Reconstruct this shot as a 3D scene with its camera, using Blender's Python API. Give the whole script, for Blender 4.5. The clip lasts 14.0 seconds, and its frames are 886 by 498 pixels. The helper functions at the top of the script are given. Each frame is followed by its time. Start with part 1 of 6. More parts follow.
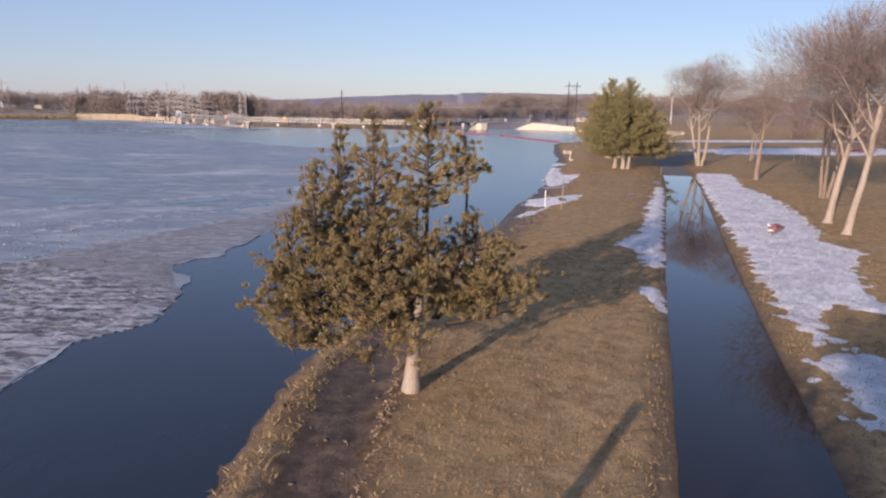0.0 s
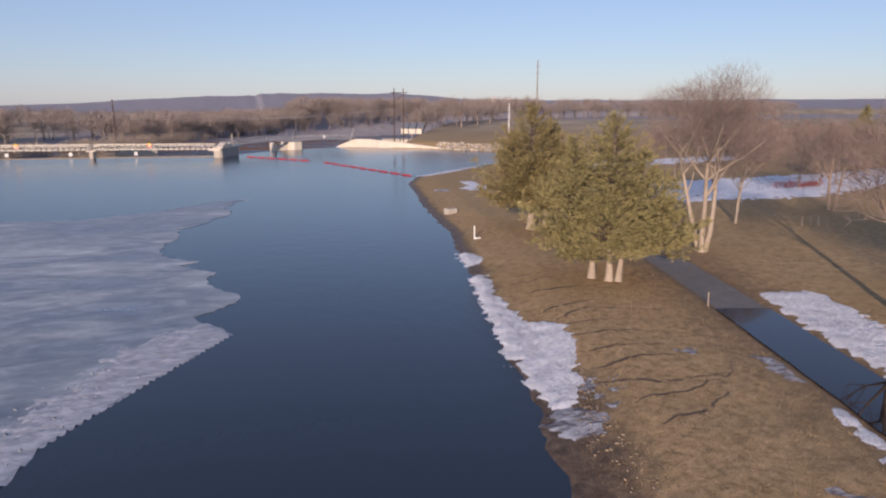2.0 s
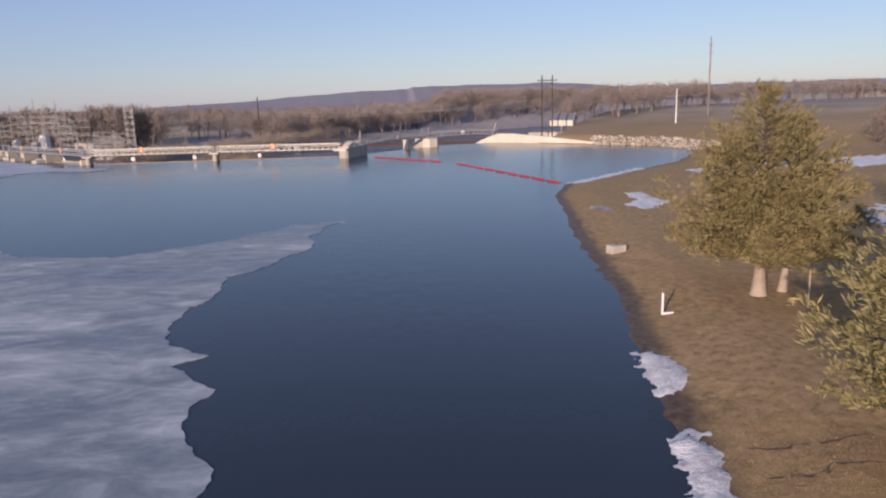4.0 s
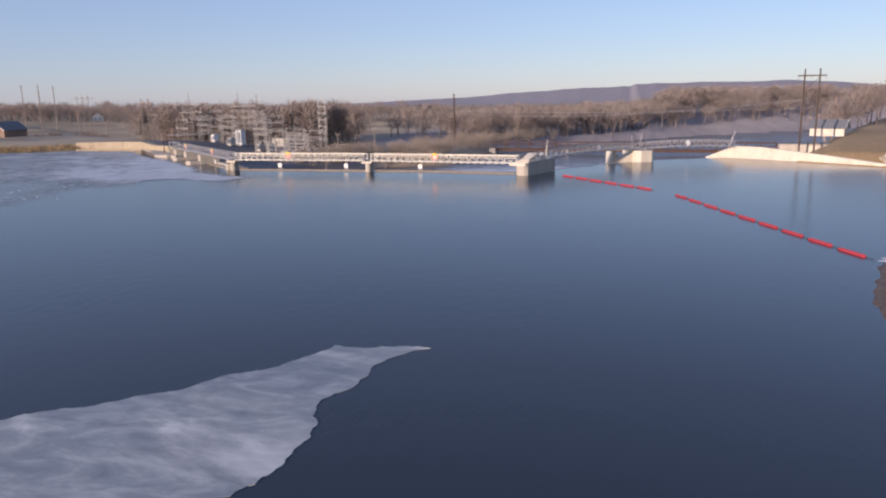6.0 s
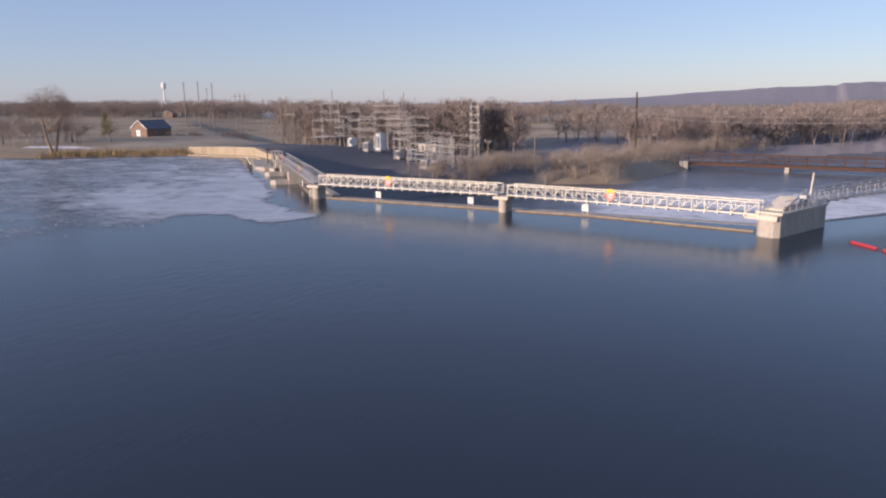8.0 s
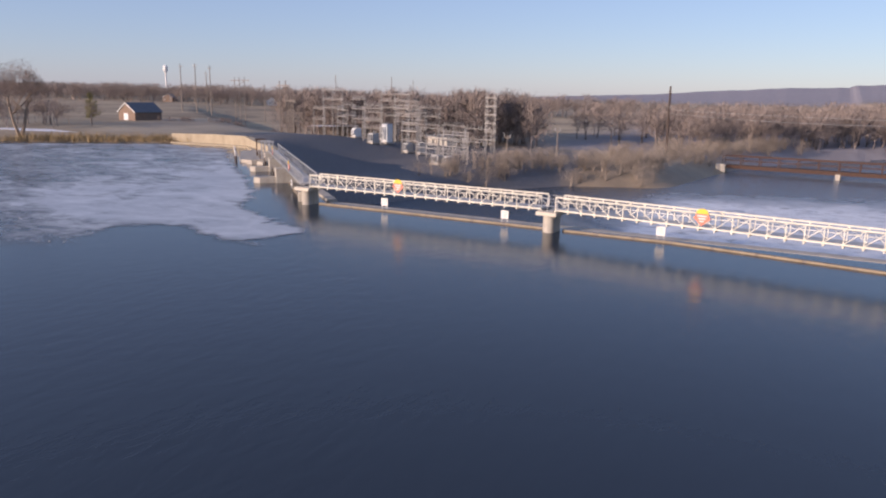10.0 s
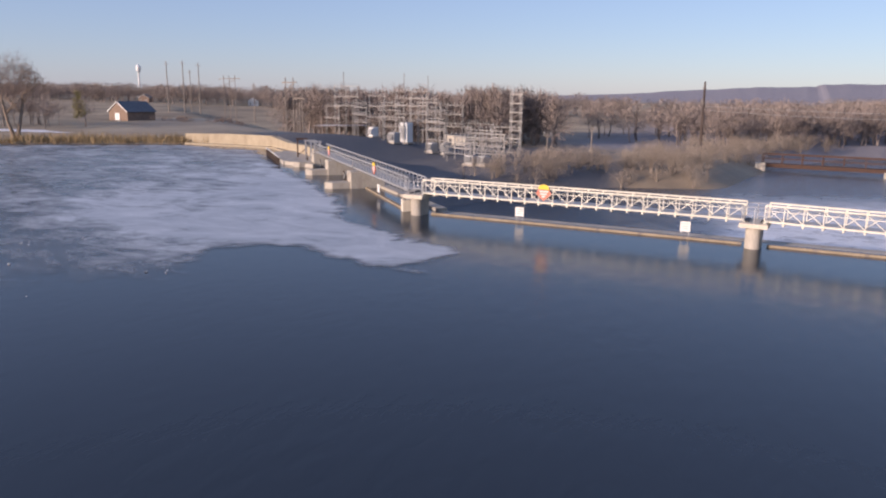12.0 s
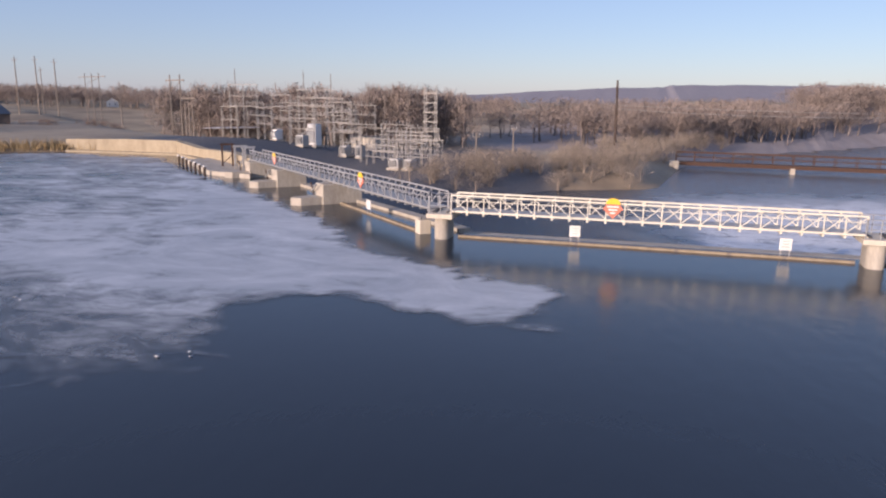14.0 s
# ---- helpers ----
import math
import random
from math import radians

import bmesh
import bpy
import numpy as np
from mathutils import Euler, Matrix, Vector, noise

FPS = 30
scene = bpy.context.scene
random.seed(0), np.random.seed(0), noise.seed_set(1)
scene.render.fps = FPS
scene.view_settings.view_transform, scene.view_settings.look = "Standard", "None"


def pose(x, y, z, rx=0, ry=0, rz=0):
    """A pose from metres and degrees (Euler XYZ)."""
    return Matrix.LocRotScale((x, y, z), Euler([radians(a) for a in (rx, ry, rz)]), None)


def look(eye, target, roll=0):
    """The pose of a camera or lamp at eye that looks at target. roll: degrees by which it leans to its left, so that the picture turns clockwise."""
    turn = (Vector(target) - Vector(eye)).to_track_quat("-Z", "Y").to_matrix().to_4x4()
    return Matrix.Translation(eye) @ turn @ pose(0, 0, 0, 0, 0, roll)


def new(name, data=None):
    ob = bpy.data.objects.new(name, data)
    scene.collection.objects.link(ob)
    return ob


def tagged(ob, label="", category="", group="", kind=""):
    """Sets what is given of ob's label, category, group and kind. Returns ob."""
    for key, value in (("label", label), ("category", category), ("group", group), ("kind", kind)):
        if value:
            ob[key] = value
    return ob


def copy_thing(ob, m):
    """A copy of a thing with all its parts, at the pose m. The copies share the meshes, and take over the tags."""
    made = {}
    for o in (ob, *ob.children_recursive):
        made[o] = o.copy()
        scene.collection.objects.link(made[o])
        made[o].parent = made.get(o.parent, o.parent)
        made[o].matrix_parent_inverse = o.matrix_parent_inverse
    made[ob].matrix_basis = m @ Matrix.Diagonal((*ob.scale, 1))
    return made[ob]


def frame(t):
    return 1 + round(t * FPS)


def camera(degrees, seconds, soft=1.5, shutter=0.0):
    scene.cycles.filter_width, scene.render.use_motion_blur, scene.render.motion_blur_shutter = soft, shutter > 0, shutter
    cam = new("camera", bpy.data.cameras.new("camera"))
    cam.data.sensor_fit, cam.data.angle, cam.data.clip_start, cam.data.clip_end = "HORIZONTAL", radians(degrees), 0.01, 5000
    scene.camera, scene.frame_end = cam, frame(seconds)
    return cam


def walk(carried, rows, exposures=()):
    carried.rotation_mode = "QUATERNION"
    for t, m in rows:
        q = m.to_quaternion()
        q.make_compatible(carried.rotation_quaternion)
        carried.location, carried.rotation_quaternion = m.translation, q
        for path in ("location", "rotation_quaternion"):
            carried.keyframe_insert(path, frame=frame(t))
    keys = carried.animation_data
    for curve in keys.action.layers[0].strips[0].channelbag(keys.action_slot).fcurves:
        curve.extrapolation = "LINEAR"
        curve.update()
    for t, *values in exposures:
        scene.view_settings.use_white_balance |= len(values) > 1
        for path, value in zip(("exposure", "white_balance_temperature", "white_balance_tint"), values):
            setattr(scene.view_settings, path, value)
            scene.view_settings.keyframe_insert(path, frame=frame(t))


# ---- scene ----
cam = camera(64.0, 14.0, soft=2.2)
PATH = [
    (0, (0.85, 4.367, 7.973), (0.831, 6.328, 7.58), 1.1),
    (0.5, (0.797, 14.046, 8.956), (0.778, 16.006, 8.561), 0.9),
    (1, (0.885, 29.802, 11.23), (0.857, 31.763, 10.834), -0.7),
    (1.5, (-0.301, 44.08, 11.839), (-0.255, 46.041, 11.448), -0.7),
    (2, (-0.4, 52.844, 12.292), (0.103, 54.74, 11.901), -0.0),
    (2.5, (0.18, 57.655, 12.112), (0.683, 59.549, 11.714), -0.3),
    (3, (1.33, 61.711, 12.043), (1.83, 63.604, 11.633), -0.6),
    (3.5, (3.284, 68.222, 12.225), (3.656, 70.143, 11.807), -1.3),
    (4, (5.293, 77.898, 12.301), (5.384, 79.853, 11.89), -1.7),
    (4.2, (5.937, 82.004, 12.509), (5.789, 83.957, 12.104), -2.2),
    (6.3, (8.324, 124.777, 12.918), (7.754, 126.65, 12.51), -0.9),
    (6.5, (7.213, 129.857, 12.998), (6.554, 131.701, 12.59), -0.9),
    (7, (3.85, 143.313, 13.111), (2.941, 145.047, 12.705), -1.1),
    (7.5, (-1.01, 155.728, 13.283), (-1.934, 157.456, 12.88), -0.8),
    (9.8, (-15.087, 182.924, 12.298), (-16.006, 184.651, 11.882), 1.2),
    (10, (-16.82, 183.256, 12.306), (-17.747, 184.977, 11.881), 1.0),
    (10.5, (-22.432, 181.371, 11.789), (-23.358, 183.092, 11.361), 1.2),
    (11, (-27.576, 180.205, 11.382), (-28.492, 181.93, 10.951), 0.8),
    (11.5, (-32.272, 182.577, 11.081), (-33.179, 184.307, 10.65), 0.5),
    (12, (-37.008, 187.661, 10.92), (-37.862, 189.419, 10.498), 0.8),
    (12.5, (-41.828, 191.116, 10.736), (-42.616, 192.906, 10.317), 1.1),
    (13, (-46.026, 192.861, 10.53), (-46.713, 194.693, 10.114), 1.2),
    (13.5, (-50.076, 194.074, 10.386), (-50.691, 195.931, 9.97), 0.9),
    (14, (-53.887, 194.869, 10.363), (-54.405, 196.755, 9.947), 0.7),
]
walk(cam, [(t, look(eye, target, roll)) for t, eye, target, roll in PATH],
     exposures=[(0, 0.3, 6150, 25), (2, 0.12, 6150, 25), (4, 0.1, 6150, 25), (6.5, 0.3, 6150, 25), (14, 0.3, 6150, 25)])

# ---- world, sun, exposure ----
SUN_AZ = radians(208.6)
SUN_EL = radians(11.5)
world = bpy.data.worlds.new("sky")
scene.world = world
world.use_nodes = True
wn = world.node_tree
sky = wn.nodes.new("ShaderNodeTexSky")
sky.sky_type = "NISHITA"
sky.sun_disc = False
sky.sun_elevation = SUN_EL
sky.sun_rotation = SUN_AZ
sky.altitude = 200
sky.air_density = 1.0
sky.dust_density = 0.3
sky.ozone_density = 2.4
haze = wn.nodes.new("ShaderNodeMix")
haze.data_type = "RGBA"
haze.inputs[0].default_value = 0.36
haze.inputs[7].default_value = (3.6, 4.6, 6.7, 1)
wn.links.new(sky.outputs["Color"], haze.inputs[6])
wn.links.new(haze.outputs[2], wn.nodes["Background"].inputs["Color"])
wn.nodes["Background"].inputs["Strength"].default_value = 0.105
sun_data = bpy.data.lights.new("sun", "SUN")
sun_data.energy = 5.0
sun_data.angle = radians(0.6)
sun_data.color = (1.0, 0.82, 0.62)
sun = new("sun", sun_data)
sun_from = Vector((math.sin(SUN_AZ) * math.cos(SUN_EL), math.cos(SUN_AZ) * math.cos(SUN_EL), math.sin(SUN_EL)))
sun.matrix_world = look(sun_from * 50, (0, 0, 0))


# ---- materials ----
def material(name, rough=0.8, metal=0.0, spec=0.3):
    m = bpy.data.materials.new(name)
    m.use_nodes = True
    b = m.node_tree.nodes["Principled BSDF"]
    b.inputs["Roughness"].default_value = rough
    b.inputs["Metallic"].default_value = metal
    b.inputs["Specular IOR Level"].default_value = spec
    return m, m.node_tree, b


def coords(nt, scale=(1, 1, 1), kind="world"):
    """World position or object coordinates, scaled."""
    if kind == "world":
        src = nt.nodes.new("ShaderNodeNewGeometry").outputs["Position"]
    else:
        src = nt.nodes.new("ShaderNodeTexCoord").outputs["Object"]
    mp = nt.nodes.new("ShaderNodeMapping")
    mp.inputs["Scale"].default_value = scale
    nt.links.new(src, mp.inputs["Vector"])
    return mp.outputs["Vector"]


def noise_tex(nt, vec, scale, detail=4.0, rough=0.6, warp=0.0):
    n = nt.nodes.new("ShaderNodeTexNoise")
    n.inputs["Scale"].default_value = scale
    n.inputs["Detail"].default_value = detail
    n.inputs["Roughness"].default_value = rough
    n.inputs["Distortion"].default_value = warp
    nt.links.new(vec, n.inputs["Vector"])
    return n.outputs["Fac"]


def ramp(nt, fac, stops):
    r = nt.nodes.new("ShaderNodeValToRGB")
    while len(r.color_ramp.elements) < len(stops):
        r.color_ramp.elements.new(0.5)
    for e, (p, c) in zip(r.color_ramp.elements, stops):
        e.position = p
        e.color = (*c, 1) if len(c) == 3 else c
    nt.links.new(fac, r.inputs["Fac"])
    return r.outputs["Color"]


def grey(p0, p1, a=0.0, b=1.0):
    return [(p0, (a, a, a)), (p1, (b, b, b))]


def mix(nt, fac, a, b, mode="MIX"):
    n = nt.nodes.new("ShaderNodeMix")
    n.data_type = "RGBA"
    n.blend_type = mode
    for key, val in ((0, fac), (6, a), (7, b)):
        if hasattr(val, "is_output"):
            nt.links.new(val, n.inputs[key])
        elif key == 0:
            n.inputs[0].default_value = val
        else:
            n.inputs[key].default_value = (*val, 1)
    return n.outputs[2]


def bump(nt, bsdf, height, strength, dist):
    n = nt.nodes.new("ShaderNodeBump")
    n.inputs["Strength"].default_value = strength
    n.inputs["Distance"].default_value = dist
    nt.links.new(height, n.inputs["Height"])
    nt.links.new(n.outputs["Normal"], bsdf.inputs["Normal"])


def attribute(nt, name):
    n = nt.nodes.new("ShaderNodeAttribute")
    n.attribute_name = name
    return n.outputs["Fac"]


def plain(name, dark, light, scale=3.0, rough=0.7, metal=0.0, bump_d=0.01, streak=(1, 1, 1), kind="world", isl=0.0):
    """A surface with two scales of tone, fine grain and relief."""
    m, nt, b = material(name, rough, metal)
    v = coords(nt, streak, kind)
    big = noise_tex(nt, v, scale, 5, 0.65)
    fine = noise_tex(nt, v, scale * 9, 4, 0.6)
    col = mix(nt, ramp(nt, big, grey(0.3, 0.7)), dark, light)
    col = mix(nt, 0.35, col, ramp(nt, fine, [(0.3, tuple(c * 0.55 for c in dark)), (0.75, light)]), "MIX")
    if isl:
        g = nt.nodes.new("ShaderNodeNewGeometry")
        shade = ramp(nt, g.outputs["Random Per Island"], grey(0, 1, 1 - isl, 1 + isl))
        col = mix(nt, 1.0, col, shade, "MULTIPLY")
    nt.links.new(col, b.inputs["Base Color"])
    if bump_d:
        bump(nt, b, fine, 0.6, bump_d)
    return m


def ground_material():
    m, nt, b = material("dead_grass", 0.95, 0, 0.1)
    v = coords(nt)
    fine = noise_tex(nt, v, 7.0, 6, 0.75)
    mid = noise_tex(nt, v, 1.9, 5, 0.7)
    big = noise_tex(nt, v, 0.09, 4, 0.6)
    grass = ramp(nt, fine, [(0.25, (0.15, 0.10, 0.050)), (0.5, (0.37, 0.25, 0.13)), (0.75, (0.56, 0.395, 0.212))])
    patch = ramp(nt, mid, [(0.36, (0.20, 0.135, 0.065)), (0.5, (0.42, 0.285, 0.145)), (0.64, (0.60, 0.41, 0.215))])
    grass = mix(nt, 0.6, grass, patch)
    grass = mix(nt, ramp(nt, big, grey(0.4, 0.65, 0, 0.6)), grass, (0.36, 0.245, 0.115))
    mud = ramp(nt, noise_tex(nt, v, 2.2, 6, 0.7), [(0.3, (0.055, 0.038, 0.028)), (0.52, (0.13, 0.09, 0.062)), (0.75, (0.28, 0.20, 0.125))])
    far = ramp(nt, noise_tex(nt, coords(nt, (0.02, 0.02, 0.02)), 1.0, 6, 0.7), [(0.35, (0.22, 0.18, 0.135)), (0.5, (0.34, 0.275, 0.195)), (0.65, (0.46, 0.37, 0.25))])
    # distant woods and hills: grey-brown, paled in the colour to stand in for haze
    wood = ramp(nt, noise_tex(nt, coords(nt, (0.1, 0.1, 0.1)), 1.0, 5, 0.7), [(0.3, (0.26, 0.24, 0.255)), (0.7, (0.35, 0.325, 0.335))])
    stone = ramp(nt, noise_tex(nt, v, 3.0, 6, 0.7), [(0.3, (0.10, 0.097, 0.10)), (0.7, (0.22, 0.21, 0.205))])
    col = mix(nt, attribute(nt, "mud"), grass, mud)
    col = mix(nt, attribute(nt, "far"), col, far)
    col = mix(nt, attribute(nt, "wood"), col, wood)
    col = mix(nt, attribute(nt, "gravel"), col, stone)
    nt.links.new(col, b.inputs["Base Color"])
    rg = mix(nt, attribute(nt, "mud"), (0.95, 0.95, 0.95), (0.45, 0.45, 0.45))
    nt.links.new(rg, b.inputs["Roughness"])
    bump(nt, b, mix(nt, 0.5, fine, mid), 0.9, 0.12)
    return m


def water_material(name, base, rough, wave, wave_size):
    m, nt, b = material(name, rough, 0, 0.5)
    b.inputs["IOR"].default_value = 1.33
    b.inputs["Base Color"].default_value = (*base, 1)
    v = coords(nt, (1, 0.45, 1))
    a = noise_tex(nt, v, wave_size, 3, 0.55, 0.3)
    calm = ramp(nt, noise_tex(nt, coords(nt, (0.03, 0.012, 1)), 1.0, 3), grey(0.4, 0.65, 0.25, 1))
    h = mix(nt, 1.0, a, calm, "MULTIPLY")
    bump(nt, b, h, 0.5, wave)
    return m


def ice_material():
    m, nt, b = material("lake_ice", 0.4, 0, 0.4)
    v = coords(nt, (0.05, 0.11, 1))
    big = noise_tex(nt, v, 1.0, 6, 0.68, 1.2)
    mid = noise_tex(nt, coords(nt, (0.35, 0.7, 1)), 1.0, 6, 0.7, 0.8)
    fine = noise_tex(nt, coords(nt), 2.6, 6, 0.75)
    c1 = ramp(nt, big, [(0.36, (0.075, 0.098, 0.13)), (0.51, (0.235, 0.265, 0.285)), (0.65, (0.61, 0.62, 0.61))])
    c2 = ramp(nt, mid, [(0.32, (0.12, 0.135, 0.155)), (0.52, (0.32, 0.345, 0.35)), (0.7, (0.69, 0.69, 0.67))])
    col = mix(nt, 0.45, c1, c2)
    nt.links.new(col, b.inputs["Base Color"])
    nt.links.new(ramp(nt, big, grey(0.3, 0.6, 0.22, 0.6)), b.inputs["Roughness"])
    bump(nt, b, fine, 0.35, 0.04)
    return m


def snow_material():
    m, nt, b = material("old_snow", 0.7, 0, 0.3)
    v = coords(nt)
    big = noise_tex(nt, v, 0.8, 5, 0.7)
    fine = noise_tex(nt, coords(nt, (1, 1.8, 1)), 4.0, 5, 0.7)
    col = ramp(nt, big, [(0.3, (0.55, 0.54, 0.55)), (0.6, (0.84, 0.83, 0.83))])
    col = mix(nt, ramp(nt, fine, grey(0.55, 0.70, 0, 0.7)), col, (0.30, 0.275, 0.27))
    nt.links.new(col, b.inputs["Base Color"])
    bump(nt, b, fine, 1.0, 0.16)
    return m


def foam_material():
    m, nt, b = material("river_whitewater", 0.2, 0, 0.5)
    v = coords(nt, (1, 1.6, 1))
    n = noise_tex(nt, v, 0.22, 7, 0.72, 1.4)
    f = mix(nt, 1.0, ramp(nt, n, grey(0.26, 0.5)), attribute(nt, "foam"), "MULTIPLY")
    nt.links.new(mix(nt, f, (0.022, 0.034, 0.05), (0.70, 0.72, 0.74)), b.inputs["Base Color"])
    nt.links.new(mix(nt, f, (0.12, 0.12, 0.12), (0.85, 0.85, 0.85)), b.inputs["Roughness"])
    bump(nt, b, noise_tex(nt, v, 1.1, 5, 0.65, 0.5), 0.6, 0.35)
    return m


def foliage_material(name, green):
    m, nt, b = material(name, 0.75, 0, 0.2)
    g = nt.nodes.new("ShaderNodeNewGeometry")
    o = nt.nodes.new("ShaderNodeObjectInfo")
    c = ramp(nt, g.outputs["Random Per Island"], [(0.0, (0.12, 0.088, 0.041)), (0.5, (0.255, 0.187, 0.086)), (0.85, (0.36, 0.264, 0.126)), (1.0, (0.44, 0.325, 0.16))])
    n = noise_tex(nt, coords(nt), 0.7, 3)
    c = mix(nt, ramp(nt, n, grey(0.4, 0.65, 0, 0.55)), c, (0.22, 0.162, 0.08))
    c = mix(nt, o.outputs["Random"], c, mix(nt, 0.3, c, (0.085, 0.095, 0.032)))
    c = mix(nt, green, c, (0.20, 0.20, 0.082))
    nt.links.new(c, b.inputs["Base Color"])
    return m


def thin_ice_material():
    """Half-melted ice whose cover thins out in patches and towards its rim."""
    m, nt, b = material("thin_ice", 0.45, 0, 0.4)
    big = noise_tex(nt, coords(nt, (0.10, 0.16, 1)), 1.0, 7, 0.7, 1.6)
    mid = noise_tex(nt, coords(nt, (0.4, 0.6, 1)), 1.0, 5, 0.6, 0.8)
    col = ramp(nt, mix(nt, 0.25, big, mid), [(0.30, (0.27, 0.295, 0.32)), (0.5, (0.43, 0.45, 0.47)), (0.70, (0.63, 0.64, 0.65))])
    dull = ramp(nt, mix(nt, 0.4, big, mid), [(0.36, (0.14, 0.165, 0.19)), (0.5, (0.30, 0.325, 0.35)), (0.66, (0.52, 0.535, 0.545))])
    cover = attribute(nt, "cover")
    col = mix(nt, ramp(nt, cover, grey(0.72, 1.0)), dull, col)
    nt.links.new(col, b.inputs["Base Color"])
    clear = nt.nodes.new("ShaderNodeBsdfTransparent")
    add = nt.nodes.new("ShaderNodeMath")
    add.operation = "MULTIPLY_ADD"
    nt.links.new(cover, add.inputs[0])
    add.inputs[1].default_value = 1.25
    patch = nt.nodes.new("ShaderNodeMath")
    patch.operation = "MULTIPLY_ADD"
    nt.links.new(mix(nt, 0.45, big, mid), patch.inputs[0])
    patch.inputs[1].default_value = 2.6
    patch.inputs[2].default_value = -1.75
    nt.links.new(patch.outputs[0], add.inputs[2])
    fac = nt.nodes.new("ShaderNodeClamp")
    nt.links.new(add.outputs[0], fac.inputs[0])
    sh = nt.nodes.new("ShaderNodeMixShader")
    nt.links.new(fac.outputs[0], sh.inputs[0])
    nt.links.new(clear.outputs[0], sh.inputs[1])
    nt.links.new(b.outputs[0], sh.inputs[2])
    nt.links.new(sh.outputs[0], nt.nodes["Material Output"].inputs["Surface"])
    return m


def slush_material(name, deep, soil):
    """Refrozen brash: pale lumps with dirty grey hollows between them."""
    m, nt, b = material(name, 0.6, 0, 0.35)
    v = coords(nt, (0.8, 1.9, 1))
    lump = noise_tex(nt, v, 1.25, 5, 0.62, 0.9)
    fine = noise_tex(nt, v, 6.0, 4, 0.7)
    dirt = noise_tex(nt, coords(nt, (0.10, 0.16, 1)), 1.0, 4, 0.6, 0.6)
    pale = ramp(nt, lump, [(0.38, (0.105, 0.098, 0.105)), (0.47, (0.25, 0.24, 0.25)), (0.56, (0.60, 0.60, 0.615)), (0.72, (0.74, 0.74, 0.75))])
    brown = ramp(nt, lump, [(0.36, (0.085, 0.072, 0.065)), (0.5, (0.21, 0.185, 0.165)), (0.66, (0.44, 0.41, 0.385))])
    col = mix(nt, ramp(nt, dirt, grey(0.46, 0.60, soil * 0.4, soil)), pale, brown)
    col = mix(nt, 1 - deep, col, mix(nt, soil, (0.56, 0.57, 0.59), (0.30, 0.285, 0.275)))
    col = mix(nt, ramp(nt, fine, grey(0.35, 0.7, 0.30, 0.0)), col, (0.16, 0.145, 0.14))
    nt.links.new(col, b.inputs["Base Color"])
    bump(nt, b, mix(nt, 0.3, lump, fine), 0.9, 0.22 * deep)
    return m


M_THIN = thin_ice_material()
M_SLUSH = slush_material("frozen_slush", 1.0, 0.6)
M_SOFT_SLUSH = slush_material("smooth_frozen_slush", 0.45, 0.9)
M_PALE_SLUSH = slush_material("white_frozen_slush", 0.38, 0.05)
M_RILL = plain("wet_mud", (0.10, 0.066, 0.043), (0.18, 0.12, 0.078), 2.0, 0.7, bump_d=0.01)
M_YARD = plain("dull_steel", (0.24, 0.228, 0.21), (0.42, 0.395, 0.365), 0.6, 0.6, 0.2, 0.003)
M_GROUND = ground_material()
M_WATER = water_material("lake_water", (0.022, 0.031, 0.043), 0.17, 0.06, 1.3)
M_PUDDLE = water_material("puddle_water", (0.018, 0.016, 0.016), 0.02, 0.004, 1.5)
M_ICE = ice_material()
M_SNOW = snow_material()
M_FOAM = foam_material()
M_FOLIAGE = foliage_material("brown_cedar_foliage", 0.0)
M_GREEN = foliage_material("green_cedar_foliage", 0.55)
M_OLIVE = foliage_material("olive_cedar_foliage", 0.3)
M_ASPHALT = plain("asphalt", (0.15, 0.14, 0.128), (0.23, 0.215, 0.195), 1.2, 0.9)
M_CONCRETE = plain("weathered_concrete", (0.33, 0.29, 0.24), (0.56, 0.51, 0.43), 0.7, 0.9, streak=(1, 1, 0.35))
M_PALE_CONCRETE = plain("pale_concrete", (0.52, 0.46, 0.37), (0.72, 0.65, 0.53), 0.4, 0.9, streak=(1, 1, 0.35))
M_CREAM = plain("cream_painted_steel", (0.62, 0.57, 0.45), (0.80, 0.75, 0.62), 1.5, 0.5, 0.0, 0.003)
M_GREY_STEEL = plain("galvanised_steel", (0.34, 0.34, 0.34), (0.55, 0.54, 0.52), 2.0, 0.5, 0.4, 0.003)
M_DARK_STEEL = plain("dark_steel", (0.05, 0.05, 0.055), (0.12, 0.11, 0.10), 2.0, 0.6, 0.3, 0.003)
M_RUST = plain("rusted_steel", (0.055, 0.034, 0.027), (0.12, 0.07, 0.05), 1.2, 0.85, 0.2, 0.005)
M_TIMBER = plain("weathered_timber", (0.22, 0.175, 0.12), (0.40, 0.325, 0.235), 1.5, 0.85, bump_d=0.01)
M_POLE = plain("pole_wood", (0.16, 0.13, 0.11), (0.30, 0.26, 0.22), 0.8, 0.9, streak=(3, 3, 0.3))
M_DARK_POLE = plain("dark_pole_wood", (0.05, 0.038, 0.032), (0.11, 0.08, 0.065), 0.8, 0.9, streak=(3, 3, 0.3))
M_BARK = plain("grey_brown_bark", (0.17, 0.125, 0.09), (0.36, 0.28, 0.21), 1.6, 0.95, bump_d=0.04, streak=(2, 2, 0.5))
M_PALE_BARK = plain("pale_bark", (0.25, 0.195, 0.145), (0.48, 0.40, 0.31), 1.2, 0.95, bump_d=0.03, streak=(2, 2, 0.5))
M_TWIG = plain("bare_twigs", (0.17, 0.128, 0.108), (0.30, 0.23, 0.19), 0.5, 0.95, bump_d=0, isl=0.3)
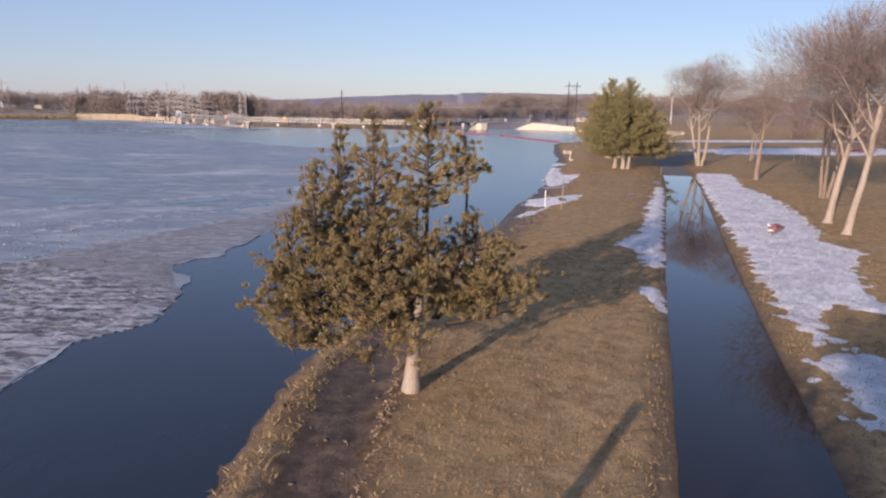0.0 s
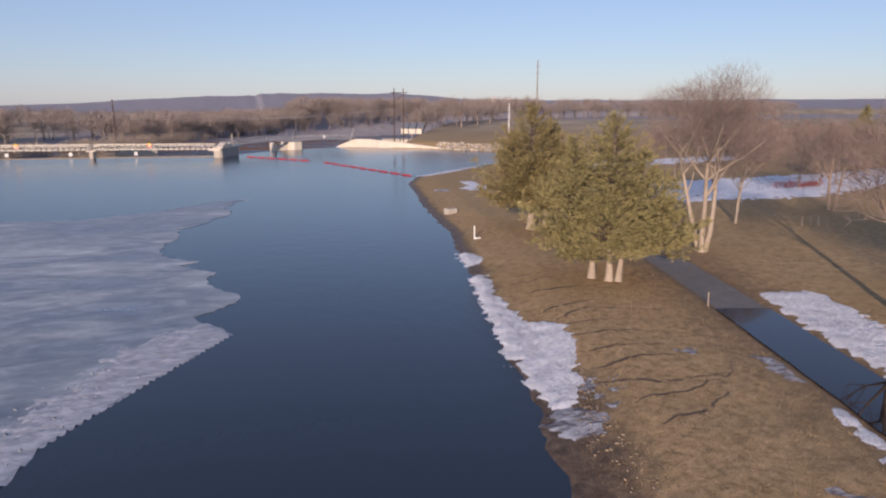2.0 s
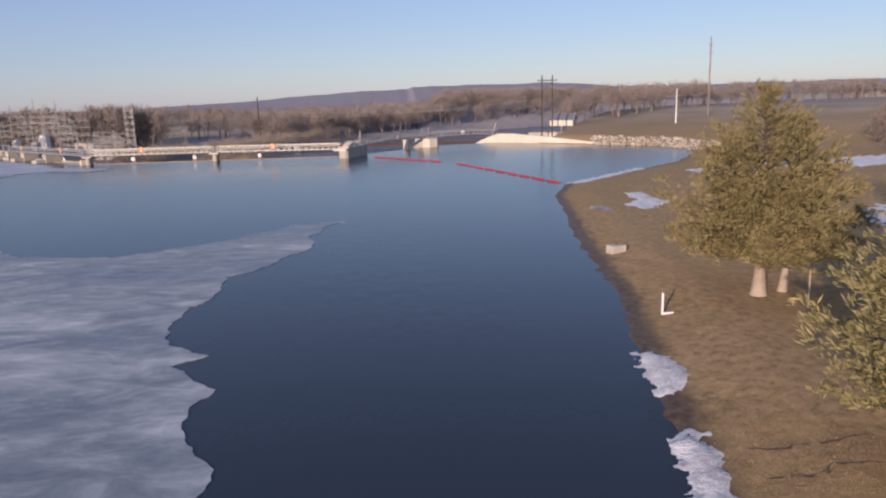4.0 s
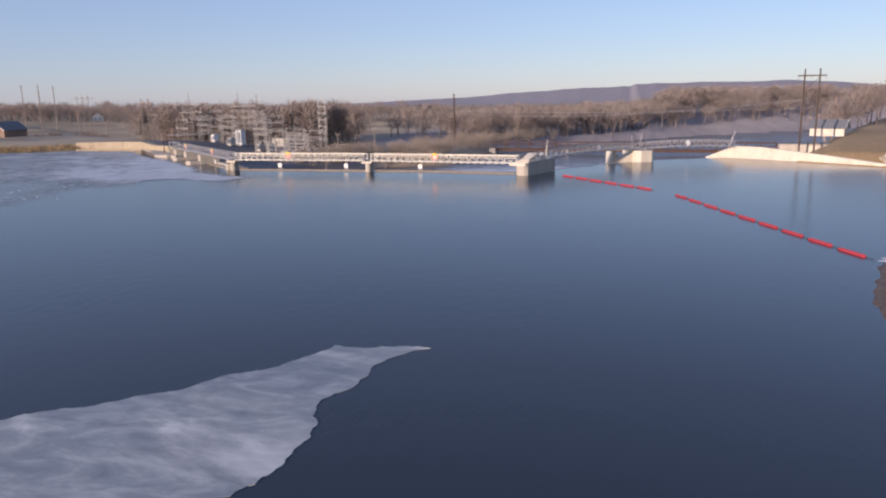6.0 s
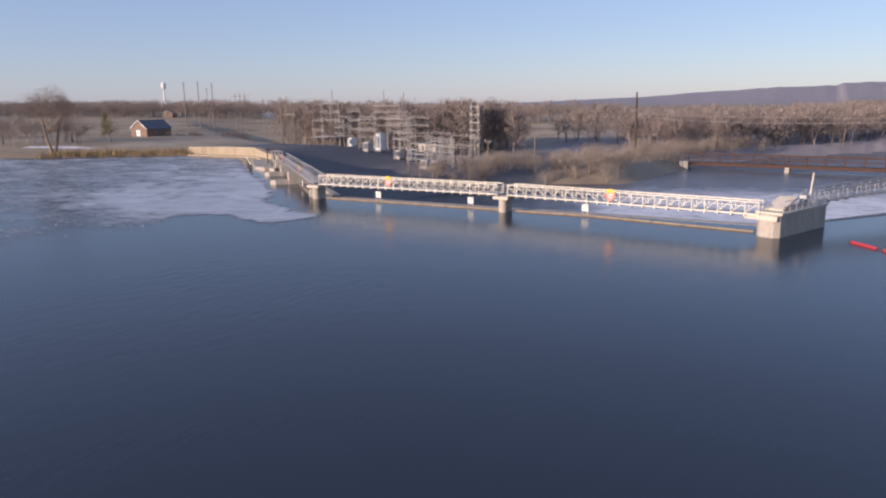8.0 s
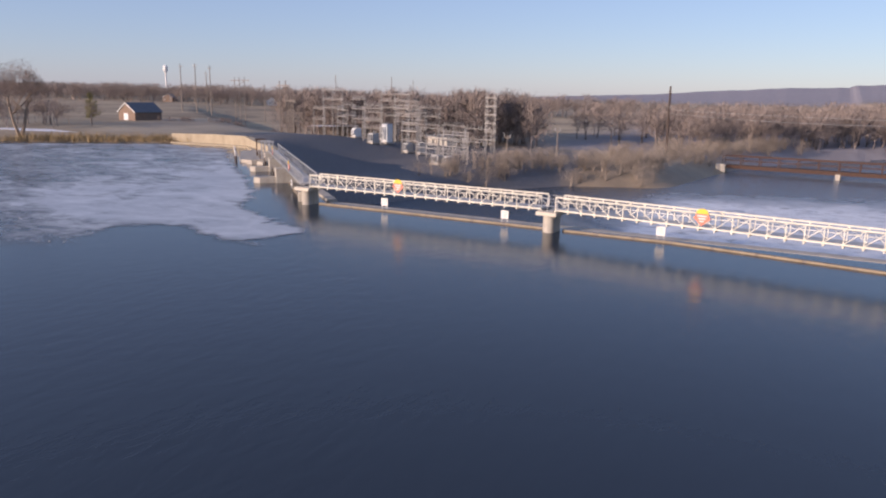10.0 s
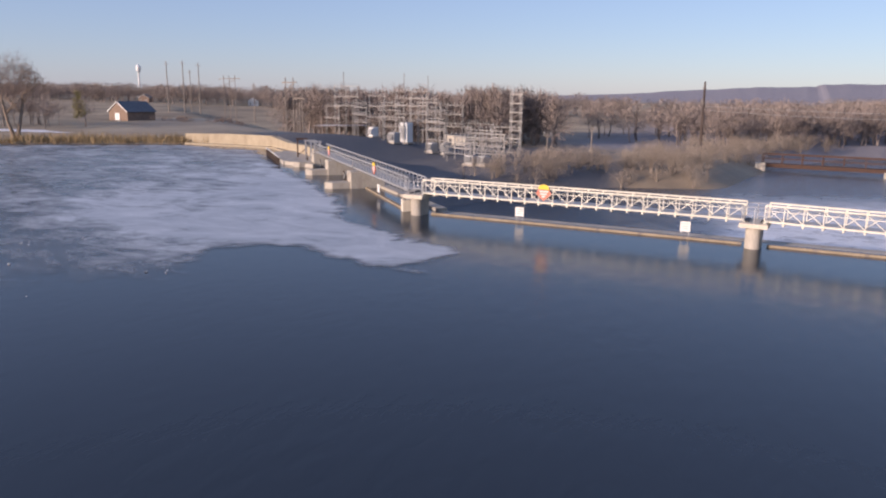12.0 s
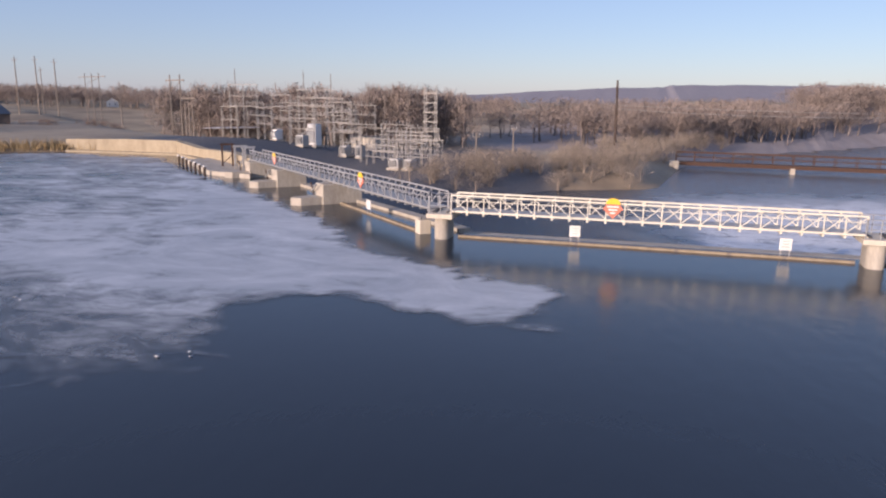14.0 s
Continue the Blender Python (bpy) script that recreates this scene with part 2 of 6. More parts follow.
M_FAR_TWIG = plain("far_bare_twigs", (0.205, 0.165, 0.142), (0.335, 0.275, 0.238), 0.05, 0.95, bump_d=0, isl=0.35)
M_WHITE = plain("white_paint", (0.70, 0.69, 0.66), (0.84, 0.83, 0.80), 1.5, 0.55, bump_d=0.002)
M_RED = plain("red_plastic", (0.34, 0.035, 0.045), (0.50, 0.06, 0.075), 1.5, 0.45, bump_d=0.002)
M_ORANGE = plain("orange_red_sign", (0.56, 0.16, 0.10), (0.70, 0.24, 0.16), 2.0, 0.5, bump_d=0)
M_YELLOW = plain("yellow_sign", (0.75, 0.48, 0.03), (0.85, 0.58, 0.05), 2.0, 0.5, bump_d=0)
M_SIGN_GREY = plain("grey_lettering", (0.30, 0.30, 0.32), (0.40, 0.40, 0.42), 2.0, 0.6, bump_d=0)
M_ROOF = plain("grey_shingles", (0.10, 0.11, 0.13), (0.19, 0.20, 0.22), 1.5, 0.8, bump_d=0.01)
M_BRICK = plain("brown_siding", (0.17, 0.115, 0.085), (0.30, 0.215, 0.16), 1.5, 0.85, bump_d=0.01)
M_BRUSH = plain("pale_brush", (0.23, 0.185, 0.145), (0.42, 0.35, 0.28), 0.1, 0.95, bump_d=0, isl=0.3)
M_SANDWALL = plain("sandy_concrete", (0.30, 0.245, 0.17), (0.47, 0.395, 0.28), 0.5, 0.9, streak=(1, 1, 0.35))
M_DOGWOOD = plain("red_stems", (0.26, 0.055, 0.04), (0.40, 0.10, 0.075), 1.0, 0.8, bump_d=0, isl=0.3)
M_SACK = plain("faded_red_cloth", (0.17, 0.06, 0.06), (0.30, 0.14, 0.13), 4.0, 0.8, bump_d=0.01)
M_CLOD = plain("pale_soil", (0.22, 0.16, 0.10), (0.36, 0.27, 0.175), 2.0, 0.95, bump_d=0.02, isl=0.25)
M_DRY = plain("dry_reeds", (0.24, 0.17, 0.085), (0.46, 0.34, 0.18), 1.0, 0.95, bump_d=0, isl=0.35)
M_GRASS = plain("dry_grass_blades", (0.19, 0.125, 0.06), (0.34, 0.235, 0.12), 0.6, 0.95, bump_d=0, isl=0.45)
M_MUDSTONE = plain("muddy_stones", (0.10, 0.075, 0.055), (0.26, 0.20, 0.15), 1.0, 0.9, bump_d=0.02, isl=0.4)
M_ROCK = plain("riprap_stone", (0.30, 0.25, 0.19), (0.52, 0.45, 0.35), 1.0, 0.9, bump_d=0.05, isl=0.3)
M_CHUNK = plain("ice_rubble", (0.22, 0.21, 0.20), (0.50, 0.49, 0.48), 1.0, 0.5, bump_d=0.02, isl=0.35)


# ---- mesh tools ----
class Geo:
    """Collects vertices and faces of one mesh."""

    def __init__(self):
        self.v, self.f = [], []

    def add(self, verts, faces):
        n = len(self.v)
        self.v += [tuple(p) for p in verts]
        self.f += [tuple(i + n for i in q) for q in faces]
        return self

    def box(self, c, s, m=None, bev=0.0):
        x, y, z = (a / 2 for a in s)
        if bev:
            bm = bmesh.new()
            bmesh.ops.create_cube(bm, size=1, matrix=Matrix.Diagonal((*s, 1)))
            bmesh.ops.bevel(bm, geom=bm.edges[:], offset=bev, segments=2, affect="EDGES", profile=0.6)
            vs = [p.co.copy() for p in bm.verts]
            fs = [[p.index for p in q.verts] for q in bm.faces]
            bm.free()
        else:
            vs = [Vector((i * x, j * y, k * z)) for i in (-1, 1) for j in (-1, 1) for k in (-1, 1)]
            fs = [(0, 1, 3, 2), (4, 6, 7, 5), (0, 4, 5, 1), (2, 3, 7, 6), (0, 2, 6, 4), (1, 5, 7, 3)]
        return self.add([(m @ p if m else p) + Vector(c) for p in vs], fs)

    def tube(self, p0, p1, r0, r1=None, n=6, caps=True):
        p0, p1 = Vector(p0), Vector(p1)
        r1 = r0 if r1 is None else r1
        q = (p1 - p0).to_track_quat("Z", "Y")
        ring = [q @ Vector((math.cos(a), math.sin(a), 0)) for a in (i * math.tau / n for i in range(n))]
        vs = [p0 + d * r0 for d in ring] + [p1 + d * r1 for d in ring]
        fs = [(i, (i + 1) % n, n + (i + 1) % n, n + i) for i in range(n)]
        if caps:
            fs += [tuple(range(n - 1, -1, -1)), tuple(range(n, 2 * n))]
        return self.add(vs, fs)

    def beam(self, p0, p1, w, h):
        """A square bar from p0 to p1."""
        p0, p1 = Vector(p0), Vector(p1)
        d = (p1 - p0)
        side = d.cross(Vector((0, 0, 1)))
        side = side.normalized() if side.length > 1e-6 else Vector((1, 0, 0))
        up = side.cross(d).normalized()
        vs = [p + side * (w / 2 * i) + up * (h / 2 * j) for p in (p0, p1) for i, j in ((-1, -1), (1, -1), (1, 1), (-1, 1))]
        return self.add(vs, [(3, 2, 1, 0), (4, 5, 6, 7), (0, 1, 5, 4), (1, 2, 6, 5), (2, 3, 7, 6), (3, 0, 4, 7)])

    def prism(self, outline, z0, z1, taper=0.0):
        c = np.mean(np.array(outline), axis=0)
        n = len(outline)
        vs = [(x, y, z0) for x, y in outline] + [(x + (c[0] - x) * taper, y + (c[1] - y) * taper, z1) for x, y in outline]
        return self.add(vs, [tuple(range(n - 1, -1, -1)), tuple(range(n, 2 * n))] + [(i, (i + 1) % n, n + (i + 1) % n, n + i) for i in range(n)])

    def mesh(self, name, mat, smooth=False):
        me = bpy.data.meshes.new(name)
        me.from_pydata(self.v, [], self.f)
        me.materials.append(mat)
        if smooth:
            me.polygons.foreach_set("use_smooth", np.ones(len(me.polygons), dtype=bool))
        me.update()
        return me


def part(name, geo, mat=None, parent=None, label="", smooth=False, m=None):
    me = geo.mesh(name, mat, smooth) if isinstance(geo, Geo) else geo
    ob = new(name, me)
    if m is not None:
        ob.matrix_basis = m
    if parent is not None:
        ob.parent = parent
    return tagged(ob, label)


def big_mesh(name, verts, faces, mat, smooth=False, attrs=None):
    """A mesh from numpy arrays; faces of one size."""
    me = bpy.data.meshes.new(name)
    k = faces.shape[1]
    me.vertices.add(len(verts))
    me.vertices.foreach_set("co", np.ascontiguousarray(verts, dtype=np.float32).ravel())
    me.loops.add(faces.size)
    me.loops.foreach_set("vertex_index", np.ascontiguousarray(faces, dtype=np.int32).ravel())
    me.polygons.add(len(faces))
    me.polygons.foreach_set("loop_start", np.arange(0, faces.size, k, dtype=np.int32))
    me.polygons.foreach_set("loop_total", np.full(len(faces), k, dtype=np.int32))
    if smooth:
        me.polygons.foreach_set("use_smooth", np.ones(len(faces), dtype=bool))
    me.materials.append(mat)
    for key, val in (attrs or {}).items():
        at = me.attributes.new(key, "FLOAT", "POINT")
        at.data.foreach_set("value", np.ascontiguousarray(val, dtype=np.float32))
    me.update(calc_edges=True)
    me.validate()
    return new(name, me)


def thing(name, x=0.0, y=0.0, z=0.0, rz=0.0, label="", category="", group=""):
    ob = new(name)
    ob.empty_display_size = 0.3
    ob.matrix_basis = pose(x, y, z, 0, 0, rz)
    return tagged(ob, label, category, group)


# ---- plan ----
def smooth(a, b, x):
    t = np.clip((x - a) / (b - a), 0, 1)
    return t * t * (3 - 2 * t)


def fbm(x, y, scale, octaves=4, seed=0.0):
    """Smooth noise from turned sine sums, quick on arrays."""
    out = np.zeros_like(np.asarray(x, dtype=float))
    amp, f = 1.0, 1.0 / scale
    for o in range(octaves):
        a = 0.7 + o * 1.9 + seed
        u = x * math.cos(a) + y * math.sin(a)
        w = -x * math.sin(a) + y * math.cos(a)
        out += amp * (np.sin(u * f * 6.28 + 1.7 * np.sin(w * f * 4.1 + o + seed)) * np.cos(w * f * 5.3 + 1.3 * np.sin(u * f * 3.7 + 2 * o))) * 0.7
        amp *= 0.55
        f *= 2.07
    return out


def signed_distance(px, py, poly):
    """Distance to a polygon's edge, positive inside."""
    px, py = np.asarray(px, float), np.asarray(py, float)
    d2 = np.full(px.shape, 1e12)
    inside = np.zeros(px.shape, bool)
    n = len(poly)
    for i in range(n):
        (ax, ay), (bx, by) = poly[i], poly[(i + 1) % n]
        ex, ey = bx - ax, by - ay
        t = np.clip(((px - ax) * ex + (py - ay) * ey) / (ex * ex + ey * ey + 1e-9), 0, 1)
        d2 = np.minimum(d2, (px - ax - t * ex) ** 2 + (py - ay - t * ey) ** 2)
        if ay != by:
            cross = ((ay > py) != (by > py)) & (px < (bx - ax) * (py - ay) / (by - ay) + ax)
            inside ^= cross
    return np.where(inside, 1, -1) * np.sqrt(d2)


def line_distance(px, py, pts):
    d2 = np.full(np.asarray(px, float).shape, 1e12)
    for (ax, ay), (bx, by) in zip(pts[:-1], pts[1:]):
        ex, ey = bx - ax, by - ay
        t = np.clip(((px - ax) * ex + (py - ay) * ey) / (ex * ex + ey * ey), 0, 1)
        d2 = np.minimum(d2, (px - ax - t * ex) ** 2 + (py - ay - t * ey) ** 2)
    return np.sqrt(d2)


EAST_SHORE = [(-5, -120), (-4.3, 0), (-4.1, 17.6), (-3.8, 24.8), (-0.5, 38), (4.1, 52.7), (6.3, 63), (8.2, 69), (9.8, 76), (11, 80.3), (12, 87), (13.4, 95), (15, 102),
              (15.9, 108), (18.3, 121), (19.7, 136.6), (22.2, 154), (23.8, 167), (27.6, 177.5), (37.5, 188), (54, 206), (64, 222), (70, 237), (66, 248), (57, 257)]
DAM_LINE = [(29, 283), (12, 274), (-6, 251), (-9, 247.5), (-67, 248.3), (-103, 281)]
WEST_SHORE = [(-118, 291), (-131, 303), (-154, 303), (-170, 291), (-186, 279), (-260, 268), (-420, 262), (-900, 240), (-900, -120)]
POOL = EAST_SHORE + DAM_LINE + WEST_SHORE
RIVER = [(-100, 282), (-67, 250), (-9, 249), (-6, 252), (12, 275), (29, 285), (42, 330), (66, 400), (120, 470), (230, 540), (500, 640), (900, 760), (900, 980),
         (400, 800), (200, 690), (60, 570), (-20, 470), (-42, 415), (-50, 356), (-72, 346), (-84, 325), (-92, 300)]
PATH_LINE = [(0.2, -20), (2.0, -2), (7.1, 17), (8.6, 22.3), (10.5, 29.3), (13.8, 40.7), (23.9, 74.9), (28.1, 90.7), (30.6, 101), (34, 113), (42, 126), (60, 140), (110, 160)]
RIVER_Z = -8.6


def ground_height(x, y):
    x, y = np.asarray(x, float), np.asarray(y, float)
    dp = -signed_distance(x, y, POOL) + 0.25 * fbm(x, y, 2.3, 3) * smooth(70, 45, y) + 0.35 * fbm(x, y, 5.0, 3, 2.0) * smooth(45, 70, y) * smooth(260, 200, y)
    dr = -signed_distance(x, y, RIVER)
    near = (x > -60) & (y < 245)
    ledge = 2.7 * smooth(34, 24, y) + 0.3
    # lake bank: a wet ledge and a low scarp where the bank is cut, a gentle beach further on
    cut = 0.14 * smooth(0, 0.8, dp) + 0.12 * smooth(0.1, 0.5, dp) * smooth(1.5, 0.7, dp) + 0.52 * smooth(ledge, ledge + 0.45, dp)
    beach = 0.12 * smooth(-0.3, 0.5, dp) + 0.5 * smooth(0.6, 5.5, dp)
    f = smooth(34, 60, y)
    bank = cut * (1 - f) + beach * f
    land = bank + 0.5 * smooth(6, 60, dp) + 0.04 * fbm(x, y, 7.0, 3) * smooth(1, 6, dp)
    # higher meadow behind the inlet
    land = land + (1.4 * smooth(0, 10, dp) + 3.6 * smooth(20, 160, dp)) * smooth(215, 262, y) * smooth(20, 40, x)
    # low ground below the dam
    low = smooth(252, 270, y + 0.85 * np.minimum(x + 67, 0)) * smooth(30, 12, x) * smooth(-560, -330, x)
    west = 0.9 * smooth(0.0, 4, dp) + 0.5 * smooth(10, 80, dp)
    lowland = -5.4 + 0.25 * fbm(x, y, 30, 3) + 3.0 * smooth(430, 800, y)
    wmix = smooth(-118, -150, x)
    land = land * (1 - low) + low * (lowland * (1 - wmix * smooth(420, 330, y)) + west * wmix * smooth(420, 330, y))
    land = np.where((x > 12) | (low < 0.001), land, np.minimum(land, 3))
    # path bed
    lp = line_distance(x, y, PATH_LINE)
    land = land + (0.48 - land) * smooth(2.3, 1.6, lp) * smooth(150, 120, y)
    # far hills
    bear = np.degrees(np.arctan2(x + 20, y - 60))
    dist = np.hypot(x + 20, y - 60)
    hill = (25 * smooth(-12, -2, bear) * smooth(20, 11, bear) + 23 + 3.5 * fbm(bear, bear * 0.3, 11.0, 4)) * (0.72 + 0.28 * smooth(-14, -4, bear))
    land = land + (smooth(1900, 2900, dist) * hill + smooth(2000, 4000, dist) * 18) * (0.08 + 0.92 * smooth(-24, -7, bear))
    land = land + smooth(600, 1500, dist) * 4
    bed = np.minimum(land, -0.15 - 0.5 * smooth(0, 6, -dp))
    h = np.where(dp > 0, land, np.where(dp > -8, -0.02 + 0.12 * np.minimum(dp, 0) * 2, -1.9))
    h = np.where((dp < 0) & near, np.maximum(-1.9, 0.35 * dp), h)
    river_bank = RIVER_Z + 0.5 * np.clip(dr, -3, 40)
    h = np.where(dr < 40, np.where(dp > 0, np.minimum(h, river_bank), h), h)
    return h


def axis(spans):
    out = []
    for a, b, s in spans:
        out += list(np.arange(a, b, s))
    return np.array(out + [spans[-1][1]])


def build_ground():
    xs = axis([(-4600, -1200, 100), (-1200, -400, 25), (-400, -160, 6), (-160, -60, 2), (-60, -8, 4), (-8, 34, 0.45), (34, 80, 1.5), (80, 240, 6), (240, 1200, 24), (1200, 4600, 90)])
    ys = axis([(-400, -40, 20), (-40, 8, 2), (8, 50, 0.4), (50, 130, 0.7), (130, 200, 1.5), (200, 240, 4), (240, 310, 1.6), (310, 460, 5), (460, 900, 12), (900, 4800, 60)])
    gx, gy = np.meshgrid(xs, ys)
    gz = ground_height(gx, gy)
    dp = -signed_distance(gx, gy, POOL)
    n = fbm(gx, gy, 1.7, 4, 1.0)
    ledge = 2.7 * smooth(34, 24, gy) + 0.9
    mud = smooth(ledge + 0.6, ledge - 0.3, dp + 0.35 * n) * smooth(260, 180, gy)
    mud = mud * (1 - 0.75 * smooth(0.1, 0.5, dp) * smooth(1.3, 0.8, dp + 0.3 * n) * smooth(34, 26, gy))
    field = signed_distance(gx, gy, [(-150, 309), (-186, 300), (-262, 380), (-235, 425), (-150, 385)])
    mud = np.maximum(mud, 0.9 * smooth(3.8, 1.7, dp + 0.8 * n) * smooth(36, 43, gy) * smooth(86, 78, gy))
    mud = np.maximum(mud, 0.5 * smooth(5.5, 2.2, line_distance(gx, gy, PATH_LINE) + 1.6 * n) * smooth(40, 55, gy) * smooth(120, 100, gy))
    mud = np.maximum(mud, 0.75 * smooth(-4, 8, field + 5 * fbm(gx, gy, 18.0, 3)))
    # river bank slope: mud colour stands in for the shade lying on it
    mud = np.maximum(mud, 0.8 * smooth(34, 8, -signed_distance(gx, gy, RIVER) + 4 * n) * smooth(285, 300, gy) * smooth(40, -10, gx))
    mud = np.maximum(mud, 0.75 * smooth(2.6, 1.7, line_distance(gx, gy, PATH_LINE) + 0.3 * n))
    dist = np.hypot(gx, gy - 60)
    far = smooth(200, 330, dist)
    # hills and far woods take the haze-paled tone
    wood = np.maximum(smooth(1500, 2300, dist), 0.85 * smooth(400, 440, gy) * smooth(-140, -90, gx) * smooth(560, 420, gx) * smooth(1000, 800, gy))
    sub = signed_distance(gx, gy, [(-160, 312), (-104, 284), (-72, 262), (-60, 300), (-66, 335), (-84, 410), (-165, 420)])
    gravel = smooth(-2, 4, sub + 2 * n)
    ny, nx = gx.shape
    i = np.arange(ny * nx).reshape(ny, nx)
    faces = np.stack([i[:-1, :-1], i[:-1, 1:], i[1:, 1:], i[1:, :-1]], -1).reshape(-1, 4)
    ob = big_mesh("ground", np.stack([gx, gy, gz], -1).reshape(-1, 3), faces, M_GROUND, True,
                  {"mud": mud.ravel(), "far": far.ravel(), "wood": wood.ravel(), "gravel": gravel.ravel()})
    return tagged(ob, "dead brown winter grass on a lake bank with wet mud", "ground", kind="structure")


build_ground()


# ---- water ----
def refine(poly, step, rough, seed, closed=True):
    """An outline with an uneven edge: halves each side and shifts the middle, until it is short."""
    rnd = random.Random(seed)
    pts = [Vector(p) for p in poly]
    while True:
        out, more = [], False
        n = len(pts)
        for k in range(n if closed else n - 1):
            a, b = pts[k], pts[(k + 1) % n]
            out.append(a)
            d = b - a
            if d.length > step * (1 if min(a.length, b.length) < 330 and a.x > -90 else 8):
                more = True
                out.append((a + b) / 2 + Vector((-d.y, d.x)) * rnd.uniform(-rough, rough))
        if not closed:
            out.append(pts[-1])
        pts = out
        if not more:
            return [(p.x, p.y) for p in pts]


def slab(name, outline, z0, z1, mat):
    bm = bmesh.new()
    top = [bm.verts.new((x, y, z1)) for x, y in outline]
    low = [bm.verts.new((x, y, z0)) for x, y in outline]
    n = len(outline)
    f = bm.faces.new(top)
    f.normal_update()
    if f.normal.z < 0:
        f.normal_flip()
    for k in range(n):
        bm.faces.new((top[k], low[k], low[(k + 1) % n], top[(k + 1) % n]))
    bmesh.ops.triangulate(bm, faces=[f])
    bmesh.ops.recalc_face_normals(bm, faces=bm.faces[:])
    me = bpy.data.meshes.new(name)
    bm.to_mesh(me)
    bm.free()
    me.materials.append(mat)
    return new(name, me)


lake = Geo()
lake.add([(x, y, 0) for x, y in [(10, -120), (10, 40), (30, 90), (34, 150), (60, 190), (85, 240), (60, 262)] + [(29, 282.6), (12, 273), (-6, 250.3), (-9, 247.2), (-67, 248), (-103, 280.6), (-125, 300), (-160, 312), (-300, 300), (-900, 280), (-900, -120)]],
         [tuple(range(18))])
tagged(part("lake_water", lake, M_WATER), "dark blue calm lake water with fine ripples", "water", kind="structure")

ICE = [(-16, -120), (-13, 5), (-11.6, 22.8), (-11.7, 26.9), (-10.0, 29.3), (-10.5, 33.3), (-12.9, 38.5), (-10.9, 44.7), (-10.6, 55), (-10.2, 64.5), (-7.8, 71.7), (-9.6, 73.2),
       (-8.6, 80), (-6.2, 84.6), (-2.1, 92), (-4.4, 96.1), (-1.7, 100), (-4, 105.1), (-3.6, 107.9), (-6.6, 111), (-5.1, 112.4), (-8.3, 115.5), (-8.7, 117.5), (-7.8, 125.4),
       (-8.4, 129.5), (-6.6, 130.9), (-4.2, 145), (-1.4, 152.2), (-6.6, 151.6), (-7.8, 148.8), (-8.7, 147.4)]
ICE_WEST = [(-20, 138), (-34, 144), (-48, 156), (-60, 172), (-68, 189), (-71, 205), (-73.2, 212.6), (-69.3, 213.4), (-68.1, 218), (-71.1, 222.2), (-73, 225), (-68.6, 227.9), (-61.7, 225.2),
            (-57.5, 224.8), (-54.6, 225.3), (-58.1, 227.2), (-56.1, 233.1), (-61, 235.4), (-66.5, 237.5), (-71.9, 240.3), (-78.9, 250.2), (-90.7, 260.9), (-104, 272),
            (-116, 283), (-131, 299), (-154, 300), (-186, 276), (-260, 264), (-420, 258), (-900, 236), (-900, -120)]
OLD_ICE = ICE + ICE_WEST[:4] + [(-68, 181), (-110, 196), (-330, 210), (-900, 210), (-900, -120)]
ice = slab("lake_ice", refine(OLD_ICE, 0.45, 0.13, 3), -0.03, 0.035, M_ICE)
tagged(ice, "grey-white lake ice sheet with a ragged melting edge", "ice", kind="structure")


def thin_ice():
    xs, ys = axis([(-900, -330, 30), (-330, -130, 4), (-130, -40, 0.8)]), axis([(150, 190, 2), (190, 300, 0.8)])
    gx, gy = np.meshgrid(xs, ys)
    outline = [(-60, 172)] + ICE_WEST[4:-2] + [(-900, 236), (-900, 180), (-330, 180), (-110, 172)]
    d = signed_distance(gx, gy, outline) + 0.8 * fbm(gx, gy, 9.0, 4) + 0.4 * fbm(gx, gy, 2.5, 3, 1.0)
    soft = 2.0 + 3.2 * smooth(226, 214, gy)
    white = smooth(214, 232, gy + 0.1 * gx + 7) * smooth(-125, -78, gx + 6 * fbm(gx, gy, 30.0, 3))
    cover = smooth(-0.2, 1.0, d / soft) * (0.54 + 0.16 * smooth(214, 230, gy) + 0.2 * fbm(gx, gy, 24.0, 3, 3.0) + 0.65 * white + 0.15 * smooth(240, 262, gy))
    ny, nx = gx.shape
    i = np.arange(ny * nx).reshape(ny, nx)
    keep = np.maximum.reduce([cover[:-1, :-1], cover[1:, :-1], cover[:-1, 1:], cover[1:, 1:]]) > 0.001
    faces = np.stack([i[:-1, :-1], i[:-1, 1:], i[1:, 1:], i[1:, :-1]], -1)[keep]
    used, inv = np.unique(faces, return_inverse=True)
    ob = big_mesh("thin_ice", np.stack([gx, gy, np.full(gx.shape, 0.042)], -1).reshape(-1, 3)[used], inv.reshape(-1, 4), M_THIN, True, {"cover": cover.ravel()[used]})
    tagged(ob, "thin patchy half-melted grey ice near the dam", "ice", kind="structure")


thin_ice()


# ---- path, puddles, snow ----
def offset_line(pts, d):
    out = []
    for k, p in enumerate(pts):
        a, b = Vector(pts[max(k - 1, 0)]), Vector(pts[min(k + 1, len(pts) - 1)])
        t = (b - a).normalized()
        out.append((p[0] + t.y * d, p[1] - t.x * d))
    return out


def resample(pts, step):
    out = []
    for a, b in zip(pts[:-1], pts[1:]):
        a, b = Vector(a), Vector(b)
        n = max(1, int((b - a).length / step))
        out += [tuple(a.lerp(b, k / n)) for k in range(n)]
    return out + [tuple(pts[-1])]


